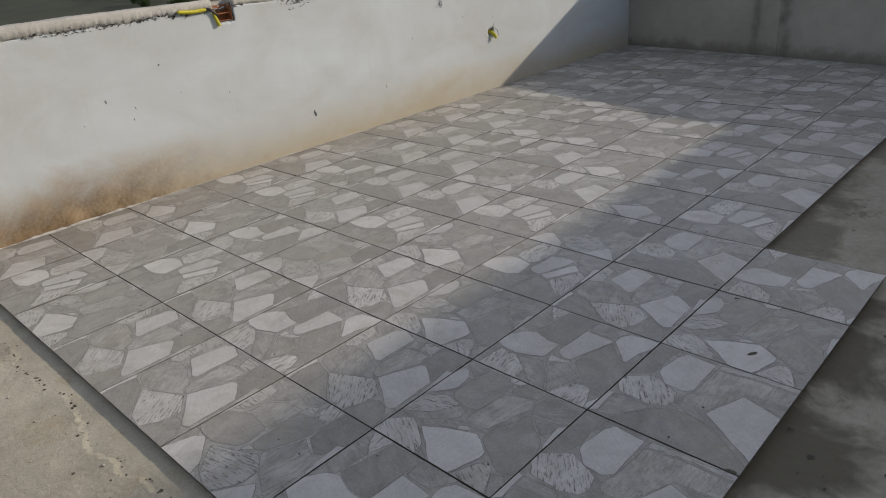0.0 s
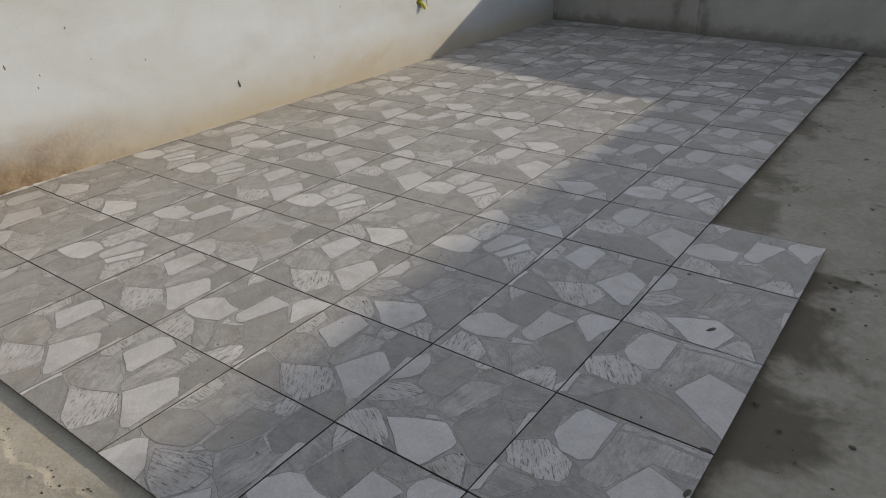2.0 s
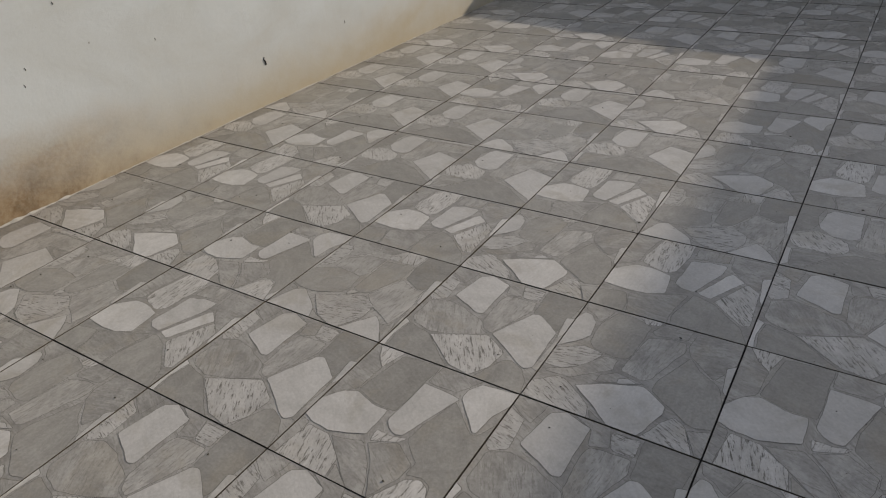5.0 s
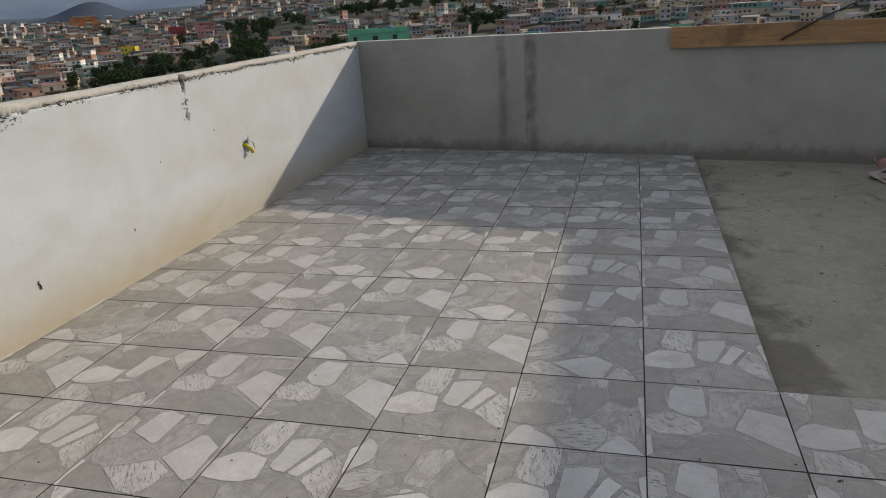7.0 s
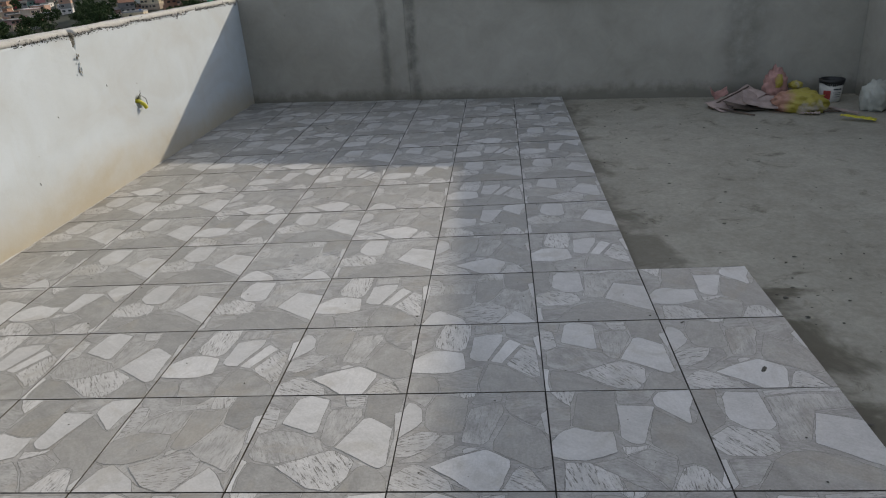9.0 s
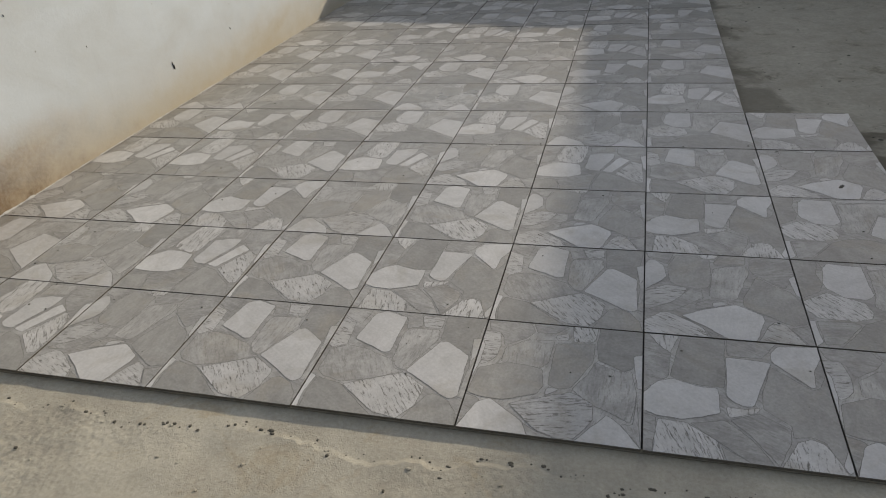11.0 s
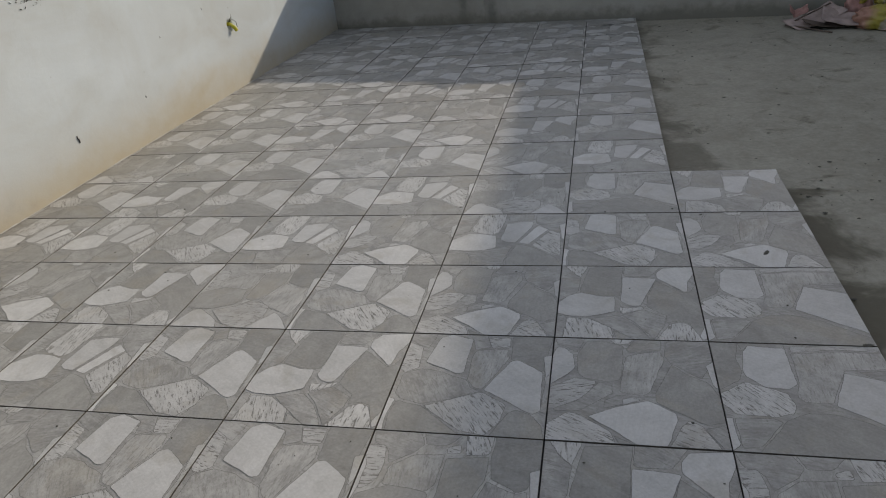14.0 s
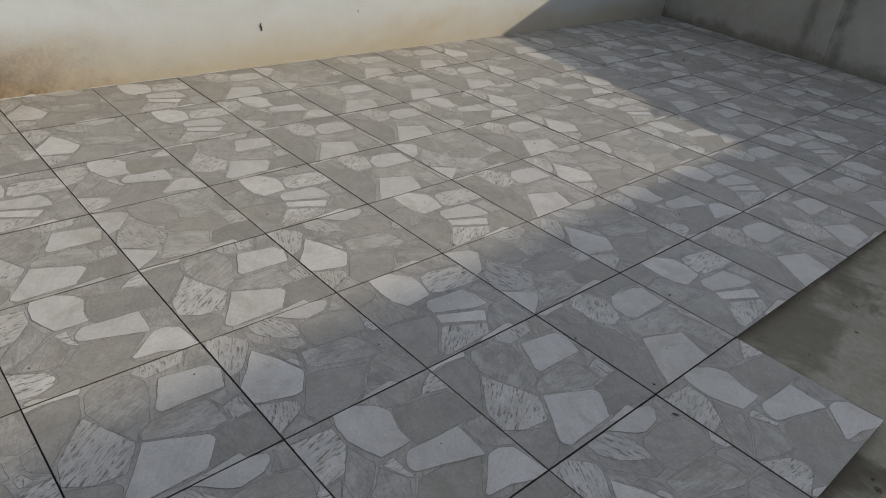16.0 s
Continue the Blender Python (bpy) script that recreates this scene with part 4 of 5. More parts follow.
def mountain(name, seed, r, a0, a1, top, material, rough):
    def place(i, j):
        a = radians(a0 + (a1 - a0) * i / 90)
        u = i / 90
        h = top(u) + rough * wob(u * 9, seed, 0, 1.0) + rough * 0.4 * wob(u * 30, seed, 0, 1.0)
        d = r - 500 * (1 - j / 6)
        return (d * math.sin(a), d * math.cos(a), -60 + (1.5 + r * math.tan(radians(max(0.05, h))) + 60) * (j / 6) ** 0.8)
    return tagged(new(name, grid_mesh(name, 90, 6, place, [material])), "far wooded mountain ridge under cloud, haze painted in as blue", "mountain", kind="structure")


# the blue is haze put into the slopes' colour, paler on the farther one
FAR_WOOD_HAZE = simple("far_slope_haze_blue", (0.026, 0.052, 0.092), 1.0, vary=0.15, scale=0.004, relief=0)
FARTHER_WOOD_HAZE = simple("farther_slope_haze_pale", (0.06, 0.09, 0.125), 1.0, vary=0.1, scale=0.003, relief=0)
mountain("mountain_range", 2.0, 3000, -64, -22, lambda u: 0.55 + 1.15 * math.exp(-((u - 0.575) / 0.055) ** 2) + 0.8 * math.exp(-((u - 0.84) / 0.07) ** 2), FAR_WOOD_HAZE, 0.12)
mountain("mountain_range", 7.0, 4200, -95, 30, lambda u: 0.9, FARTHER_WOOD_HAZE, 0.25)


def palette(name, colours, rough=0.85, joined=False):
    m, nt, b = blank(name, rough, spec=0.2)
    if joined:
        pick = nt.nodes.new("ShaderNodeNewGeometry").outputs["Random Per Island"]
    else:
        pick = nt.nodes.new("ShaderNodeObjectInfo").outputs["Random"]
    c = ramp(nt, pick, [(k / len(colours), col) for k, col in enumerate(colours)], "CONSTANT")
    v = world_coords(nt)
    f = noise_tex(nt, v, 0.35, 5, 0.65)
    c = mix(nt, 0.5, c, ramp(nt, f, [(0.3, 0.25), (0.7, 0.75)]), "SOFT_LIGHT")
    drips = noise_tex(nt, world_coords(nt, (1, 1, 0.12)), 1.2, 4, 0.6)
    c = mix(nt, calc(nt, "MULTIPLY", spread(nt, drips, 0.55, 0.75), 0.4), c, (0.12, 0.11, 0.10))
    nt.links.new(c, b.inputs["Base Color"])
    return m


WALL_TONES = [(0.34, 0.20, 0.145), (0.58, 0.57, 0.56), (0.26, 0.26, 0.26), (0.76, 0.75, 0.73), (0.40, 0.33, 0.27), (0.55, 0.47, 0.35), (0.20, 0.20, 0.205), (0.32, 0.32, 0.33),
              (0.42, 0.27, 0.21), (0.36, 0.36, 0.37), (0.44, 0.37, 0.31), (0.66, 0.64, 0.61), (0.40, 0.25, 0.24), (0.40, 0.41, 0.43)]
WALLS = palette("house_walls", WALL_TONES)
FAR_WALLS = palette("far_house_walls", WALL_TONES + [(0.16, 0.30, 0.27)], joined=True)
PAINTS = {"yellow": (0.62, 0.50, 0.06), "green": (0.13, 0.42, 0.27), "blue": (0.13, 0.30, 0.50), "crimson": (0.36, 0.06, 0.07), "pink": (0.52, 0.24, 0.24), "lilac": (0.30, 0.25, 0.38), "teal": (0.08, 0.33, 0.33), "orange": (0.52, 0.20, 0.08)}
BRIGHT = {k: simple("painted_wall_" + k, c, 0.85, vary=0.15, scale=0.3, relief=0) for k, c in PAINTS.items()}
ROOF_TONES = [(0.15, 0.09, 0.07), (0.12, 0.12, 0.118), (0.20, 0.195, 0.185), (0.14, 0.135, 0.13), (0.085, 0.085, 0.085), (0.27, 0.26, 0.25), (0.20, 0.11, 0.08), (0.13, 0.125, 0.12)]
ROOFS = palette("house_roofs", ROOF_TONES)
FAR_ROOFS = palette("far_house_roofs", ROOF_TONES, joined=True)
GLASS_DARK = simple("dark_window", (0.025, 0.028, 0.032), 0.3, scale=1.0, relief=0)
TANK = simple("blue_water_tank", (0.06, 0.16, 0.36), 0.6, scale=1.0, relief=0)
TRIM = simple("pale_window_frame", (0.5, 0.5, 0.48), 0.7, scale=1.0, relief=0)

bm = bmesh.new()
box_into(bm, -0.6, 0.6, -0.04, 0.04, -0.55, 0.55)
WINDOW = mesh_of("window", bm, GLASS_DARK)
bm = bmesh.new()
box_into(bm, -0.72, 0.72, -0.10, 0.06, -0.68, -0.58)
SILL = mesh_of("sill", bm, TRIM)


def house(w, d, floors, kind, seed, paint=None, detail=True):
    """A hillside house that faces -y: storeys, windows, roof, tank."""
    g = random.Random(seed)
    wall_mat = BRIGHT[paint] if paint else WALLS
    words = {"flat": "flat concrete roof", "gable": "clay tile roof", "shed": "corrugated sheet roof"}[kind]
    h = thing("house", f"{(paint + ' painted') if paint else 'unpainted rendered'} {('one', 'two', 'three', 'four')[floors - 1]} storey hillside house with {words}", "house", group="houses on the hill")
    z = -3.0
    for f in range(floors):
        hh = 2.9 + (3.0 if f == 0 else 0.0)
        inset = 0.0 if f == 0 else g.choice((0.0, 0.0, 0.9, -0.5))
        b4 = bmesh.new()
        box_into(b4, -w / 2 + max(0, inset), w / 2, -d / 2 + inset, d / 2, z, z + hh - 0.18)
        box_into(b4, -w / 2 - 0.15, w / 2 + 0.15, -d / 2 + min(0, inset) - 0.2, d / 2 + 0.1, z + hh - 0.18, z + hh)
        part("storey", b4, wall_mat, h)
        n = max(2, int(w / 2.3))
        for k in range(n):
            if g.random() < 0.22:
                continue
            wx = -w / 2 + w * (k + 0.5) / n
            if inset > 0 and wx < -w / 2 + inset + 0.7:
                continue
            tall = g.random() < 0.2
            win = new("window", WINDOW)
            win.parent = h
            win.matrix_world = pose(wx, -d / 2 + inset - 0.02, z + hh - (1.75 if tall else 1.35)) @ Matrix.Diagonal((g.uniform(0.7, 1.25), 1, 1.7 if tall else 1.0, 1))
            if detail and not tall:
                s = new("sill", SILL)
                s.parent = win
        if detail:
            for side in (-1, 1):
                if g.random() < 0.7:
                    win = new("window", WINDOW)
                    win.parent = h
                    xx = side * (w / 2 + 0.02) if not (side < 0 and inset > 0) else -w / 2 + inset - 0.02
                    win.matrix_world = pose(xx, g.uniform(-0.2, 0.3) * d, z + hh - 1.35, 0, 0, 90)
        if f > 0 and inset > 0 and detail:
            b4 = bmesh.new()
            for k in range(7):
                bx = -w / 2 + w * k / 6
                box_into(b4, bx - 0.04, bx + 0.04, -d / 2 - 0.05, -d / 2 + 0.03, z, z + 0.95)
            box_into(b4, -w / 2, w / 2, -d / 2 - 0.05, -d / 2 + 0.03, z + 0.9, z + 1.0)
            part("balcony_rail", b4, TRIM, h)
        z += hh
    b4 = bmesh.new()
    if kind == "flat":
        for x0, x1, y0, y1 in ((-w / 2, w / 2, -d / 2, -d / 2 + 0.15), (-w / 2, w / 2, d / 2 - 0.15, d / 2), (-w / 2, -w / 2 + 0.15, -d / 2, d / 2), (w / 2 - 0.15, w / 2, -d / 2, d / 2)):
            box_into(b4, x0, x1, y0, y1, z, z + 0.8)
        part("roof", b4, wall_mat, h, "flat roof with a low parapet")
    else:
        rise = 1.5 if kind == "gable" else 0.7
        sec = [(-d / 2 - 0.5, 0.0), (0.0, rise), (d / 2 + 0.5, 0.0)] if kind == "gable" else [(-d / 2 - 0.5, 0.05), (0.0, rise * 0.5), (d / 2 + 0.4, rise)]
        ends = []
        for x in (-w / 2 - 0.4, w / 2 + 0.4):
            ends.append([b4.verts.new((x, y, z + q)) for y, q in sec] + [b4.verts.new((x, y, z + q + 0.14)) for y, q in reversed(sec)])
        for n in range(6):
            b4.faces.new((ends[0][n], ends[0][(n + 1) % 6], ends[1][(n + 1) % 6], ends[1][n]))
        b4.faces.new(ends[0][::-1])
        b4.faces.new(ends[1])
        if kind == "gable":
            for x in (-w / 2, w / 2 - 0.15):
                vs = [b4.verts.new((x + o, y, z + q)) for o in (0, 0.15) for y, q in ((-d / 2, 0), (d / 2, 0), (0, rise))]
                b4.faces.new(vs[:3])
                b4.faces.new(vs[3:][::-1])
        part("roof", b4, ROOFS, h, words)
    if g.random() < 0.5 and detail:
        b4 = bmesh.new()
        lathe_into(b4, [(0.0, 0.0), (0.62, 0.0), (0.72, 0.95), (0.68, 1.1), (0.15, 1.25), (0.0, 1.25)], 12, (w * 0.22, d * 0.2, z + (0.05 if kind == "flat" else 0.9)))
        part("water_tank", b4, TANK, h, "blue plastic water tank")
    return h


rng = random.Random(31)
KINDS = ["flat", "shed", "shed", "flat", "flat", "gable"]
protos = []
for n in range(14):
    protos.append(house(rng.uniform(5.0, 13.0), rng.uniform(6.0, 9.0), rng.choice((1, 1, 2, 2, 3)), KINDS[n % 6], 100 + n))
for n, paint in enumerate(PAINTS):
    protos.append(house(rng.uniform(5.5, 10.0), rng.uniform(6.0, 8.0), rng.choice((2, 2, 3)), KINDS[(n + 3) % 6], 200 + n, paint))
used = set()
SIZE = 0.52


def put_house(p, x, y, turn, lift=0.0):
    m = pose(x, y, land(x, y) + lift, 0, 0, turn)
    if p.name in used:
        return copy_thing(p, m)
    used.add(p.name)
    p.matrix_world = m @ Matrix.Scale(SIZE, 4)
    return p


row_r = [174, 188, 202, 217, 232, 248, 264, 281, 298, 316, 335, 354, 374, 395, 416, 438, 461, 485, 510, 536, 562, 590, 618]
green_spots = [(-33, 205, 5.0, 40), (-27.5, 300, 3.5, 40), (-20, 330, 3.2, 40), (-11, 250, 2.2, 25), (-14.5, 330, 3.0, 30), (-58, 240, 6, 80), (-62, 400, 8, 200), (-40, 190, 3.0, 22), (6, 300, 3, 30), (-36.5, 215, 2.2, 22), (-29.5, 235, 1.6, 20), (-22.5, 215, 1.6, 16)]
FAR_R = 226
fv, ff, fs = [], [], []


def far_box(m, x0, x1, y0, y1, z0, z1, slot):
    k = len(fv)
    for x, y, z in ((x0, y0, z0), (x1, y0, z0), (x1, y1, z0), (x0, y1, z0), (x0, y0, z1), (x1, y0, z1), (x1, y1, z1), (x0, y1, z1)):
        fv.append(tuple(m @ Vector((x, y, z))))
    for q in ((0, 1, 5, 4), (1, 2, 6, 5), (2, 3, 7, 6), (3, 0, 4, 7), (4, 5, 6, 7)):
        ff.append(tuple(k + i for i in q))
        fs.append(slot)


def far_house(a, r):
    """One of the many small houses high on the hill."""
    x, y = r * math.sin(radians(a)), r * math.cos(radians(a))
    m = pose(x, y, land(x, y), 0, 0, -a + rng.uniform(-38, 38)) @ Matrix.Scale(SIZE, 4)
    w, d, z = rng.choice((5, 6, 8, 10, 14)) * rng.uniform(0.8, 1.2), rng.uniform(6, 9), -3.0
    for f in range(rng.choice((1, 2, 2, 3))):
        top = z + 2.9 + (3 if f == 0 else 0)
        off = rng.choice((0, 0, 0.8)) if f else 0
        far_box(m, -w / 2 + off, w / 2, -d / 2 + off, d / 2, z, top, 0)
        for k in range(max(2, int(w / 2.4))):
            if rng.random() < 0.8:
                wx = -w / 2 + w * (k + 0.5) / max(2, int(w / 2.4))
                hw = rng.uniform(0.5, 0.95)
                far_box(m, wx - hw, wx + hw, -d / 2 + off - 0.05, -d / 2 + off + 0.1, top - 1.9, top - 0.8, 2)
        if rng.random() < 0.6:
            far_box(m, w / 2 - 0.1, w / 2 + 0.05, -0.6, 0.7, top - 1.9, top - 0.8, 2)
        z = top
    if rng.random() < 0.35:
        far_box(m, -w / 2 - 0.5, w / 2 + 0.5, -d / 2 - 0.9, d / 2 + 0.4, z, z + 0.3, 1)
    elif rng.random() < 0.4:
        k = len(fv)
        for px, py, pz in ((-w / 2 - .4, -d / 2 - .4, z), (w / 2 + .4, -d / 2 - .4, z), (w / 2 + .4, d / 2 + .4, z), (-w / 2 - .4, d / 2 + .4, z), (-w / 2 - .4, 0, z + 1.4), (w / 2 + .4, 0, z + 1.4)):
            fv.append(tuple(m @ Vector((px, py, pz))))
        for q in ((0, 1, 5, 4), (2, 3, 4, 5), (0, 4, 3), (1, 2, 5)):
            ff.append(tuple(k + i for i in q))
            fs.append(1)
    else:
        far_box(m, -w / 2 - 0.2, w / 2 + 0.2, -d / 2 - 0.2, d / 2 + 0.2, z, z + 0.25, 0)


spots = []
for k, r in enumerate(row_r):
    a = -60 + rng.uniform(0, 2)
    while a < 26:
        step = math.degrees(rng.uniform(3.8, 5.9) / r)
        aa, rr = a + rng.uniform(-0.1, 0.1) * step, r + rng.uniform(-7, 7)
        a += step
        if any(((aa - ga) / gw) ** 2 + ((rr - gr) / gd) ** 2 < 1 for ga, gr, gw, gd in green_spots) or rng.random() < 0.10:
            continue
        spots.append((aa, rr))
for n, (a, r) in enumerate(spots):
    if r > FAR_R:
        far_house(a, r)
        continue
    p = rng.choice(protos[14:]) if rng.random() < 0.08 else rng.choice(protos[:14])
    x, y = r * math.sin(radians(a)), r * math.cos(radians(a))
    put_house(p, x, y, -a + rng.uniform(-38, 38), rng.uniform(-0.8, 0.8))
for p in protos:
    if p.name not in used:
        put_house(p, -300 + 14 * len(used), 420, 0)

me = bpy.data.meshes.new("far_houses")
me.from_pydata(fv, [], ff)
for m in (FAR_WALLS, FAR_ROOFS, GLASS_DARK):
    me.materials.append(m)
me.polygons.foreach_set("material_index", fs)
tagged(new("far_houses", me), "crowded small unpainted and painted houses high on the hill", "houses", kind="stuff")

# landmark houses: long green one, red-roofed one, blue shed, yellow one
LANDMARKS = [("green", 15, 8, 2, "flat", -18.8, 168, 8.0), ("blue", 8, 5, 1, "shed", -17.0, 150, 7.4), ("yellow", 10, 7, 2, "flat", -37.6, 280, 1.5), ("crimson", 13, 8, 2, "gable", -6.6, 180, 4.6), ("orange", 26, 12, 2, "gable", -40.4, 500, 4.5), ("crimson", 12, 9, 3, "flat", -34.2, 330, 2.0), ("pink", 14, 9, 3, "flat", -32.2, 330, 1.5), ("yellow", 10, 8, 3, "flat", -24.2, 450, 2.0)]
for n, (paint, w, d, fl, kd, a, r, lift) in enumerate(LANDMARKS):
    p = house(w, d, fl, kd, 400 + n, paint)
    x, y = r * math.sin(radians(a)), r * math.cos(radians(a))
    p.matrix_world = pose(x, y, land(x, y) + lift, 0, 0, -a + rng.uniform(-20, 20)) @ Matrix.Scale(SIZE if n > 1 else 0.9, 4)

# ---- trees ----


def leaf_mat(name, lo, hi):
    m, nt, b = blank(name, 0.8, spec=0.2)
    g = nt.nodes.new("ShaderNodeNewGeometry")
    nt.links.new(ramp(nt, g.outputs["Random Per Island"], [(0.0, lo), (1.0, hi)]), b.inputs["Base Color"])
    return m


LEAVES = [leaf_mat("dark_foliage", (0.018, 0.035, 0.014), (0.05, 0.085, 0.03)), leaf_mat("bright_foliage", (0.06, 0.10, 0.015), (0.16, 0.19, 0.03))]
BARK = simple("bark", (0.10, 0.08, 0.06), 0.95, scale=3)


def tree(height, spread_r, seed, leaf, label):
    g = random.Random(seed)
    t = thing("tree", label, "tree", group="trees among the houses")
    b5 = bmesh.new()
    tube_into(b5, [(0, 0, -1.5), (0.1, 0, height * 0.25), (0.0, 0.15, height * 0.5), (0.1, 0.1, height * 0.75)], [0.28, 0.22, 0.16, 0.08], 7)
    for _ in range(5):
        a, s = g.uniform(0, 6.28), g.uniform(0.4, 0.7) * spread_r
        tube_into(b5, [(0, 0.1, height * g.uniform(0.3, 0.5)), (s * 0.5 * math.cos(a), s * 0.5 * math.sin(a), height * 0.6), (s * math.cos(a), s * math.sin(a), height * 0.72)], [0.12, 0.08, 0.04], 5)
    part("trunk", b5, BARK, t)
    vs, fs = [], []
    centres = [Vector((g.gauss(0, 0.45) * spread_r, g.gauss(0, 0.45) * spread_r, height * g.uniform(0.42, 0.95))) for _ in range(16)]
    for c in centres:
        rr = spread_r * g.uniform(0.28, 0.5)
        for _ in range(60):
            d = Vector((g.gauss(0, 1), g.gauss(0, 1), g.gauss(0, 0.8))).normalized() * rr * g.uniform(0.6, 1.05)
            p = c + d
            u = Vector((g.gauss(0, 1), g.gauss(0, 1), g.gauss(0, 1))).normalized()
            w = u.cross(Vector((g.gauss(0, 1), g.gauss(0, 1), g.gauss(0, 1)))).normalized()
            s = g.uniform(0.18, 0.42) * (height / 7)
            k = len(vs)
            vs += [p - u * s, p + w * s * 0.6, p + u * s, p - w * s * 0.6]
            fs.append((k, k + 1, k + 2, k + 3))
    me5 = bpy.data.meshes.new("crown")
    me5.from_pydata(vs, [], fs)
    me5.materials.append(leaf)
    o = new("crown", me5)
    o.parent = t
    return t


tp = [tree(7.5, 3.2, 1, LEAVES[0], "dark green broad tree between hillside houses"), tree(10, 3.6, 2, LEAVES[0], "tall dark green tree between hillside houses"), tree(5.5, 3.4, 3, LEAVES[0], "low dark green tree between hillside houses"), tree(5.0, 4.2, 4, LEAVES[1], "low yellow-green leafy tree on the slope")]


wood_v, wood_f = [], []


def put_tree(p, a, r, turn):
    x, y = r * math.sin(radians(a)), r * math.cos(radians(a))
    m = pose(x, y, land(x, y), 0, 0, turn)
    if r > FAR_R or a < -60:
        m = m @ Matrix.Scale(SIZE, 4)
        for child in p.children:
            if child.name.startswith("crown"):
                k = len(wood_v)
                wood_v.extend(tuple(m @ v.co) for v in child.data.vertices)
                wood_f.extend(tuple(k + i for i in q.vertices) for q in child.data.polygons)
        return
    if p.name in used:
        copy_thing(p, m)
    else:
        used.add(p.name)
        p.matrix_world = m @ Matrix.Scale(SIZE, 4)


rng = random.Random(77)
for ga, gr, gw, gd in green_spots:
    for _ in range(int(12 + gw * gd / 7)):
        q, s = rng.uniform(0, 6.28), math.sqrt(rng.random())
        put_tree(tp[rng.choice((0, 1, 0, 2, 1))], ga + gw * s * math.cos(q), gr + gd * s * math.sin(q), rng.uniform(0, 360))
for _ in range(90):
    put_tree(tp[rng.choice((0, 1, 2, 2))], rng.uniform(-60, 25), rng.uniform(180, 620), rng.uniform(0, 360))
for a, r in ((-31.8, 168), (-32.6, 172), (-31.2, 176)):
    put_tree(tp[3], a, r, rng.uniform(0, 360))
# crest wood and the wood below the west wall
for _ in range(46):
    put_tree(tp[1], rng.uniform(-64, -47), rng.uniform(560, 650), rng.uniform(0, 360))
for _ in range(24):
    put_tree(tp[1], rng.uniform(-32, -27), rng.uniform(600, 660), rng.uniform(0, 360))
for _ in range(80):
    put_tree(tp[rng.choice((0, 1))], rng.uniform(-92, -61), rng.uniform(75, 150), rng.uniform(0, 360))

me = bpy.data.meshes.new("far_woods")
me.from_pydata(wood_v, [], wood_f)
me.materials.append(LEAVES[0])
tagged(new("far_woods", me), "dark green woods on the crest and in the valley", "woods", kind="stuff")

# tall unseen block, added so that its sloping top edge shades the floor
bm = bmesh.new()
face = [(5.90, 9.35), (10.6, 11.4), (16.5, 13.97), (30.0, 19.8)]
tops = [2.55, 6.0, 10.4, 14.0]
fr_lo = [bm.verts.new((x, y, -14)) for x, y in face]
fr_hi = [bm.verts.new((x, y, z)) for (x, y), z in zip(face, tops)]
bk_lo = [bm.verts.new((x + 4.6, y + 8.2, -14)) for x, y in face]
bk_hi = [bm.verts.new((x + 4.6, y + 8.2, z)) for (x, y), z in zip(face, tops)]
for n in range(3):
    bm.faces.new((fr_lo[n], fr_lo[n + 1], fr_hi[n + 1], fr_hi[n]))
    bm.faces.new((fr_hi[n], fr_hi[n + 1], bk_hi[n + 1], bk_hi[n]))
    bm.faces.new((bk_lo[n], bk_lo[n + 1], bk_hi[n + 1], bk_hi[n]))
bm.faces.new((fr_lo[0], bk_lo[0], bk_hi[0], fr_hi[0]))
bm.faces.new((fr_lo[3], bk_lo[3], bk_hi[3], fr_hi[3]))
tagged(new("neighbour_building", mesh_of("neighbour_building", bm, HOUSE_RENDER)), "tall plain rendered unseen block with a sloping top, added to shade the floor", "building", kind="structure")


# ---- floor tiles: printed crazy paving, one object a tile ----
def clip_poly(poly, nx, ny, d):
    """Keeps the side of a convex polygon where nx*x + ny*y <= d."""
    out = []
    for a, b in zip(poly, poly[1:] + poly[:1]):
        fa, fb = nx * a[0] + ny * a[1] - d, nx * b[0] + ny * b[1] - d
        if fa <= 0:
            out.append(a)
        if (fa < 0 < fb) or (fb < 0 < fa):
            k = fa / (fa - fb)
            out.append((a[0] + k * (b[0] - a[0]), a[1] + k * (b[1] - a[1])))
    return out


DESIGNS = {}


def design(key, *stones):
    """One of the printed patterns: a tone and an outline for each stone, in hundredths of the tile."""
    DESIGNS[key] = []
    for stone in stones:
        tone, *corners = stone.split()
        DESIGNS[key].append((tone, [tuple(int(n) / 100 for n in c.split(",")) for c in corners]))


design("A",
    "M 0,100 3,100 8,90 16,81 14,60 0,47",
    "S 3,100 21,100 16,82 8,90",
    "D 15,60 22,97 48,100 45,55 30,55",
    "M 49,100 77,100 68,84 48,84",
    "D 71,78 91,60 95,62 100,74 100,9 95,7 90,21 84,23 75,21 76,30 63,41 64,53",
    "S 44,40 54,39 63,42 60,37 45,31",
    "M 0,28 7,26 5,0 0,0",
    "S 8,25 23,24 38,13 40,0 5,0",
    "M 24,24 43,29 55,17 64,0 53,0",
    "M 45,30 61,37 75,28 74,18 66,0 56,17",
    "D 39,10 53,0 41,0",
    "S 67,0 77,19 84,22 90,19 97,0",
    "L 100,17 100,3 97,1 95,7",
    "L 72,89 77,97 100,100 100,88 95,77 93,62 90,62 72,82",
    "L 47,83 72,81 59,42 54,41 48,44 45,48",
    "L 0,45 8,55 16,59 30,54 41,54 41,34 21,26 8,27 0,30")
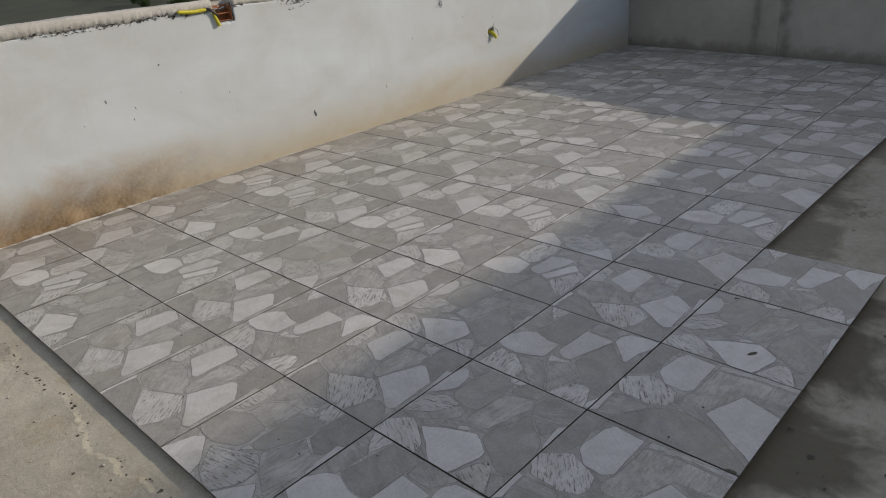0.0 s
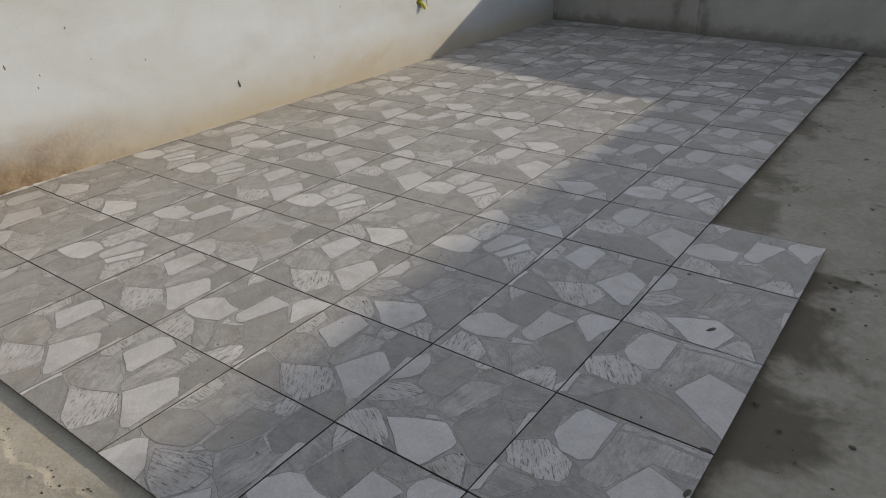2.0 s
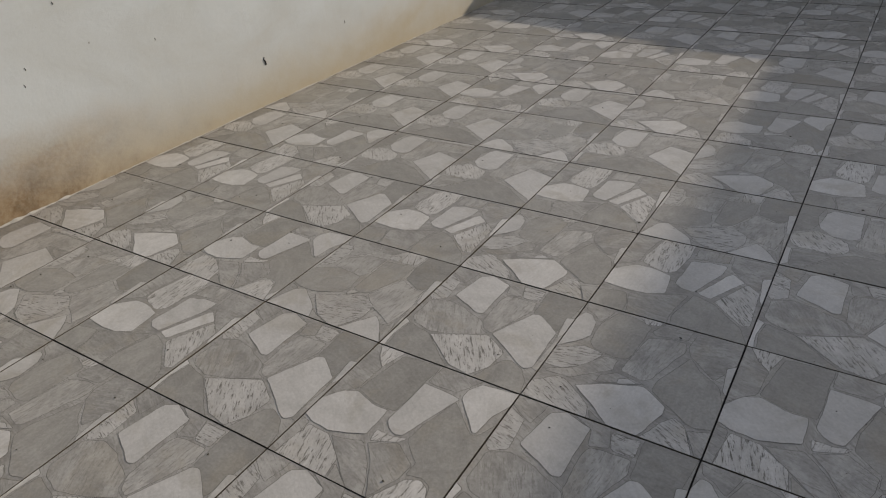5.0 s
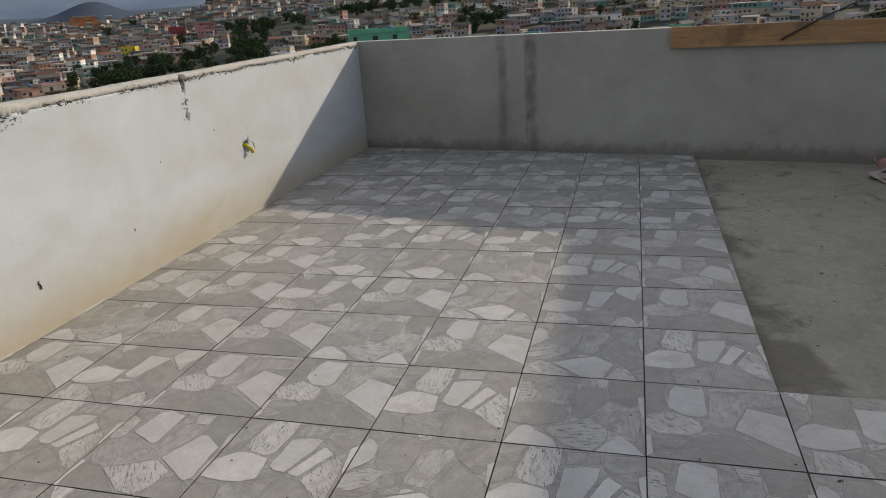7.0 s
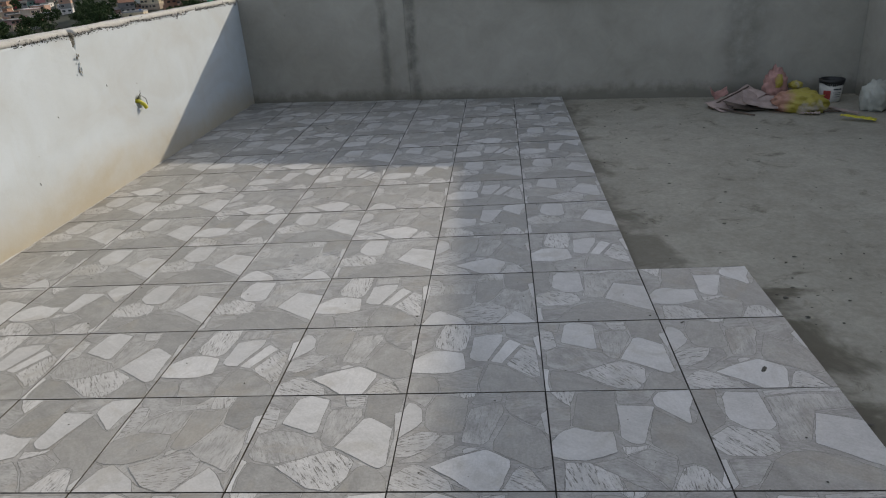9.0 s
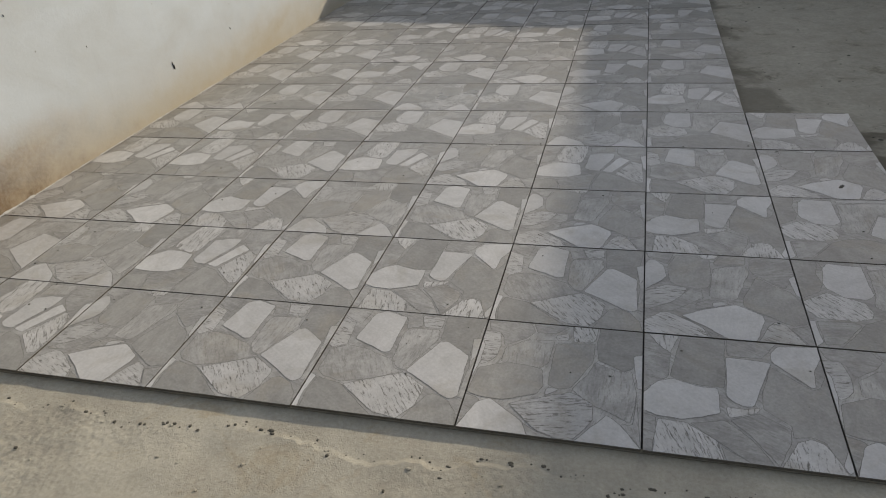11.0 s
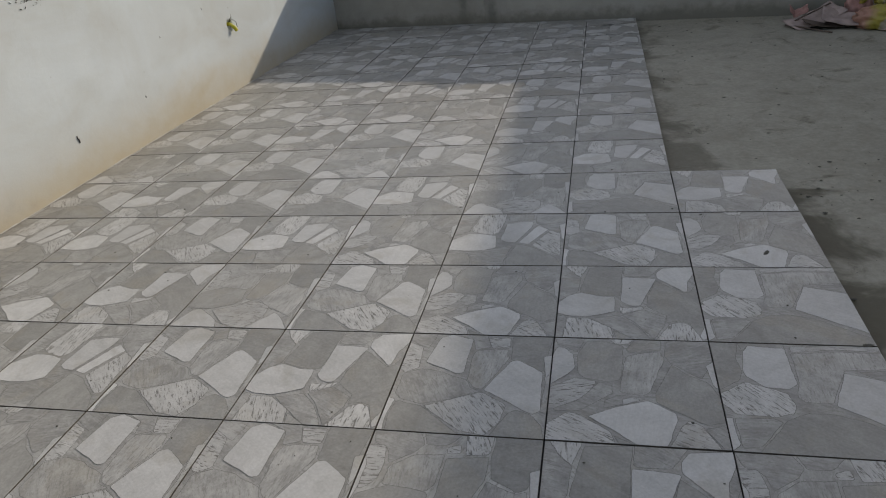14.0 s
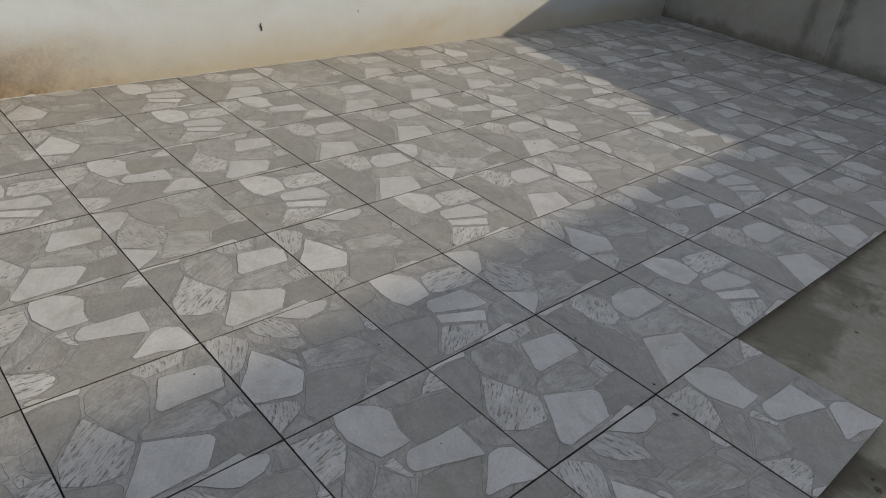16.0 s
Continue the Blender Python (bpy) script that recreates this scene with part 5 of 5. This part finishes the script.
design("B",
    "S 0,89 11,84 13,61 4,55 0,59",
    "M 0,100 18,100 15,82 0,91",
    "M 4,54 14,60 27,58 48,49 51,42 58,40 40,31 22,25 8,29 3,34",
    "M 47,51 47,77 49,82 70,84 72,74 58,41 52,43",
    "S 55,97 71,98 71,85 59,85",
    "M 33,100 54,100 58,86 48,82 45,94",
    "D 72,100 100,100 95,62 89,61 82,69 73,73",
    "M 94,75 100,77 100,22 95,23 97,50",
    "L 94,77 100,79 100,60 97,55",
    "S 24,23 58,39 75,28 73,12 65,0 50,3",
    "D 6,27 23,23 50,0 5,0 4,13",
    "L 0,30 5,28 3,13 4,0 0,0",
    "D 68,0 77,21 82,24 92,19 97,12 100,0",
    "L 59,41 73,71 78,73 95,60 96,24 91,20",
    "L 21,95 29,100 45,94 44,57 39,56 16,67")
design("C",
    "M 0,100 29,100 33,91 29,84 15,74 12,85 3,90",
    "S 0,88 10,88 13,75 12,63 9,58 3,54 0,73",
    "L 0,79 3,73 3,58 0,40",
    "M 16,72 29,82 46,84 45,62 41,56 15,59",
    "M 31,100 54,100 46,91 34,90",
    "S 56,100 72,100 71,86 58,84",
    "S 46,89 54,92 55,85 47,84",
    "D 47,81 71,84 71,67 60,41 52,39 46,42",
    "D 73,100 100,100 100,78 94,63 89,60 74,68 72,83",
    "D 3,51 20,59 42,55 44,41 41,33 21,25 7,26 0,29",
    "M 72,66 89,59 94,61 97,41 94,18 75,28 60,40 68,54",
    "M 0,27 8,25 10,22 0,2",
    "M 88,17 95,17 97,39 100,0",
    "M 36,10 43,5 55,0 40,0",
    "L 94,75 100,77 100,46 97,46",
    "L 45,37 47,40 54,39 46,33",
    "S 26,23 60,38 73,30 74,17 64,0 56,0 43,5",
    "L 8,21 15,26 36,10 40,0 0,0",
    "L 65,0 81,23 88,17 100,0")
design("D",
    "M 0,100 21,100 16,83 9,89 3,91",
    "D 16,82 22,97 33,97 46,92 44,61 42,56 34,54 21,57 17,62",
    "S 0,47 15,57 29,54 22,39 10,31 0,31",
    "M 3,27 17,35 30,53 38,53 38,43 19,26 4,25",
    "M 47,81 61,86 69,86 71,79 60,46 56,42 42,45",
    "M 53,100 70,100 69,88 50,85 47,89",
    "S 36,100 52,100 50,95 42,93",
    "M 33,36 41,42 58,40 33,29",
    "M 72,96 75,100 100,100 100,79 91,60 74,75 71,84",
    "D 75,74 83,64 95,57 100,44 100,22 91,19 85,21 63,37 63,45",
    "L 43,38 49,40 55,38 44,33",
    "L 95,74 100,78 100,51 97,54",
    "D 38,7 49,0 41,0",
    "S 68,0 75,16 80,22 87,18 95,0",
    "M 88,16 100,20 100,0 96,0",
    "S 0,14 11,24 18,24 37,9 39,0 0,0",
    "L 0,82 3,89 8,88 14,81 15,68 12,61 0,49",
    "L 23,21 34,28 58,38 74,28 74,21 67,0 50,0 37,12")
design("E",
    "M 0,98 19,100 14,78 14,63 0,53",
    "S 15,72 21,100 44,100 44,83 41,61 35,56 22,60 16,64",
    "M 47,97 70,98 70,85 47,82",
    "M 71,97 100,98 100,81 94,77 96,60 90,61 73,79",
    "L 60,41 73,71 76,74 85,66 69,38",
    "S 72,36 87,65 96,58 98,19 92,18",
    "L 94,75 100,79 100,45 97,50",
    "D 0,18 18,22 23,10 23,0 0,0",
    "M 20,22 56,36 51,8 52,0 25,0",
    "D 52,8 59,38 73,33 93,15 100,0 54,0",
    "L 46,78 58,82 70,82 70,72 58,41 49,42 44,46",
    "L 0,46 13,58 23,58 39,54 42,32 31,26 17,25 0,27")
design("F",
    "D 0,100 17,100 14,83 16,70 13,61 0,51",
    "M 17,100 45,100 45,95 23,97 19,90",
    "S 0,48 16,60 38,50 40,41 38,33 27,29 6,30 0,38",
    "M 47,90 75,93 100,93 100,77 74,74 60,43 46,43 42,47 46,62",
    "S 48,97 72,100 100,100 100,94 75,95 48,91",
    "M 81,73 100,76 100,65 89,67",
    "L 0,27 4,27 5,5 0,0",
    "M 5,27 27,28 30,25 16,5 6,2",
    "D 14,0 33,27 44,34 56,34 71,30 100,9 100,0",
    "L 61,41 73,72 100,63 100,14",
    "L 16,70 19,90 23,97 45,95 45,59 39,54 27,55 17,65")


HALF = T / 2 - 0.0023
JOINT = {"L": 0.0015, "S": 0.0014, "M": 0.0013, "D": 0.0013}


def sway(x, y, seed):
    """Hand-broken look: bends the joints of the print, but not at the tile's rim."""
    k = max(0.0, min(1.0, (HALF - max(abs(x), abs(y))) / 0.02))
    return (x + k * (0.003 * wob(x, y, seed, 16) + 0.0022 * wob(x, y, seed + 3, 48)), y + k * (0.003 * wob(x, y, seed + 7, 16) + 0.0022 * wob(x, y, seed + 11, 48)))


def at_rim(p):
    return max(abs(p[0]), abs(p[1])) > HALF - 1e-5


def stone_outline(corners, seed):
    """Corners rounded, sides cut short and bent."""
    pts = [(max(-HALF, min(HALF, (u - 0.5) * T)), max(-HALF, min(HALF, (v - 0.5) * T))) for u, v in corners]
    if sum(a[0] * b[1] - b[0] * a[1] for a, b in zip(pts, pts[1:] + pts[:1])) < 0:
        pts.reverse()
    soft = []
    for n, c in enumerate(pts):
        p, q = pts[n - 1], pts[(n + 1) % len(pts)]
        if at_rim(c):
            soft.append(c)
            continue
        for o in (p, q):
            far = math.hypot(o[0] - c[0], o[1] - c[1])
            s = min(0.3, 0.005 / max(far, 1e-5))
            soft.append((c[0] + s * (o[0] - c[0]), c[1] + s * (o[1] - c[1])))
    fine = []
    for a, b in zip(soft, soft[1:] + soft[:1]):
        n = max(1, int(math.hypot(b[0] - a[0], b[1] - a[1]) / 0.011))
        fine += [(a[0] + (b[0] - a[0]) * k / n, a[1] + (b[1] - a[1]) * k / n) for k in range(n)]
    return [sway(x, y, seed) for x, y in fine]


def drawn_in(loop, by):
    """The same outline moved inwards, but not along the tile's rim."""
    out = []
    for n, c in enumerate(loop):
        p, q = loop[n - 1], loop[(n + 1) % len(loop)]
        nx = ny = 0.0
        for a, b in ((p, c), (c, q)):
            ex, ey = b[0] - a[0], b[1] - a[1]
            el = math.hypot(ex, ey)
            if el > 1e-7 and not (at_rim(a) and at_rim(b)):
                nx, ny = nx - ey / el, ny + ex / el
        el = math.hypot(nx, ny)
        out.append((c[0] + by * nx / el, c[1] + by * ny / el) if el > 1e-6 else c)
    return out


def tile_mesh(key, cut=None):
    """Top of the tile split into the stones of its print, each with a joint round it; plain sides."""
    square = [(-HALF, -HALF), (HALF, -HALF), (HALF, HALF), (-HALF, HALF)]
    if cut:
        square = clip_poly(square, *cut)
    verts, faces, slots = [], [], []
    names = list(PRINT)

    def add(points, slot):
        if len(points) > 2:
            faces.append(tuple(range(len(verts), len(verts) + len(points))))
            verts.extend(points)
            slots.append(slot)

    def top(poly, z, slot):
        add([(x, y, z) for x, y in (clip_poly(poly, *cut) if cut else poly)], slot)

    for k, (tone, corners) in enumerate(DESIGNS[key]):
        outer = stone_outline(corners, ord(key) + 5 * k)
        inner = drawn_in(outer, JOINT[tone])
        z = -0.0012 + 0.00006 * k
        top(inner, z, names.index(tone))
        for n in range(len(outer)):
            i2 = (n + 1) % len(outer)
            top([outer[n], outer[i2], inner[i2], inner[n]], z, 4)
    # the ground of the print, and the body
    add([(x, y, -0.0014) for x, y in square], names.index("M"))
    for a, b in zip(square, square[1:] + square[:1]):
        add([(*a, -0.009), (*b, -0.009), (*b, -0.0006), (*a, -0.0006)], 5)
    me = bpy.data.meshes.new("tile")
    me.from_pydata(verts, [], faces)
    for m in (*PRINT.values(), PRINT_JOINT, SHADED_EDGE):
        me.materials.append(m)
    me.polygons.foreach_set("material_index", slots)
    me.update()
    return me


LAYOUT = ["FEDBBCAC", "FCEBABDF", "DDACBDAF", "EEBEDEBD", "FAFFECFA", "CFFCFDE", "FFAFDAF", "FFDDCEB", "DDAEAFF", "FEDFBEA", "DFAECDF", "EADFBEB", "CFEADBA", "ADCFEDB", "BEADCFD"]
rng = random.Random(12)
WHOLE = {key: tile_mesh(key) for key in DESIGNS}
for r, row in enumerate(LAYOUT):
    for c, key in enumerate(row):
        cx, cy = (c + 0.5) * T, (r + 0.5) * T
        # the back wall cuts the last rows: y - slope * x <= BACK_Y
        reach = BACK_Y - 0.006 - (cy - BACK_SLOPE * cx)
        corner = max(sy * HALF - BACK_SLOPE * sx * HALF for sx in (-1, 1) for sy in (-1, 1))
        least = min(sy * HALF - BACK_SLOPE * sx * HALF for sx in (-1, 1) for sy in (-1, 1))
        if reach <= least + 0.01:
            continue
        me = WHOLE[key] if reach >= corner else tile_mesh(key, (-BACK_SLOPE, 1.0, reach))
        ob = new("tile", me)
        ob.parent = floor
        ob.matrix_world = pose(cx + rng.uniform(-0.0007, 0.0007), cy + rng.uniform(-0.0007, 0.0007), rng.uniform(-0.0006, 0.0006), rng.uniform(-0.06, 0.06), rng.uniform(-0.06, 0.06), rng.uniform(-0.07, 0.07))
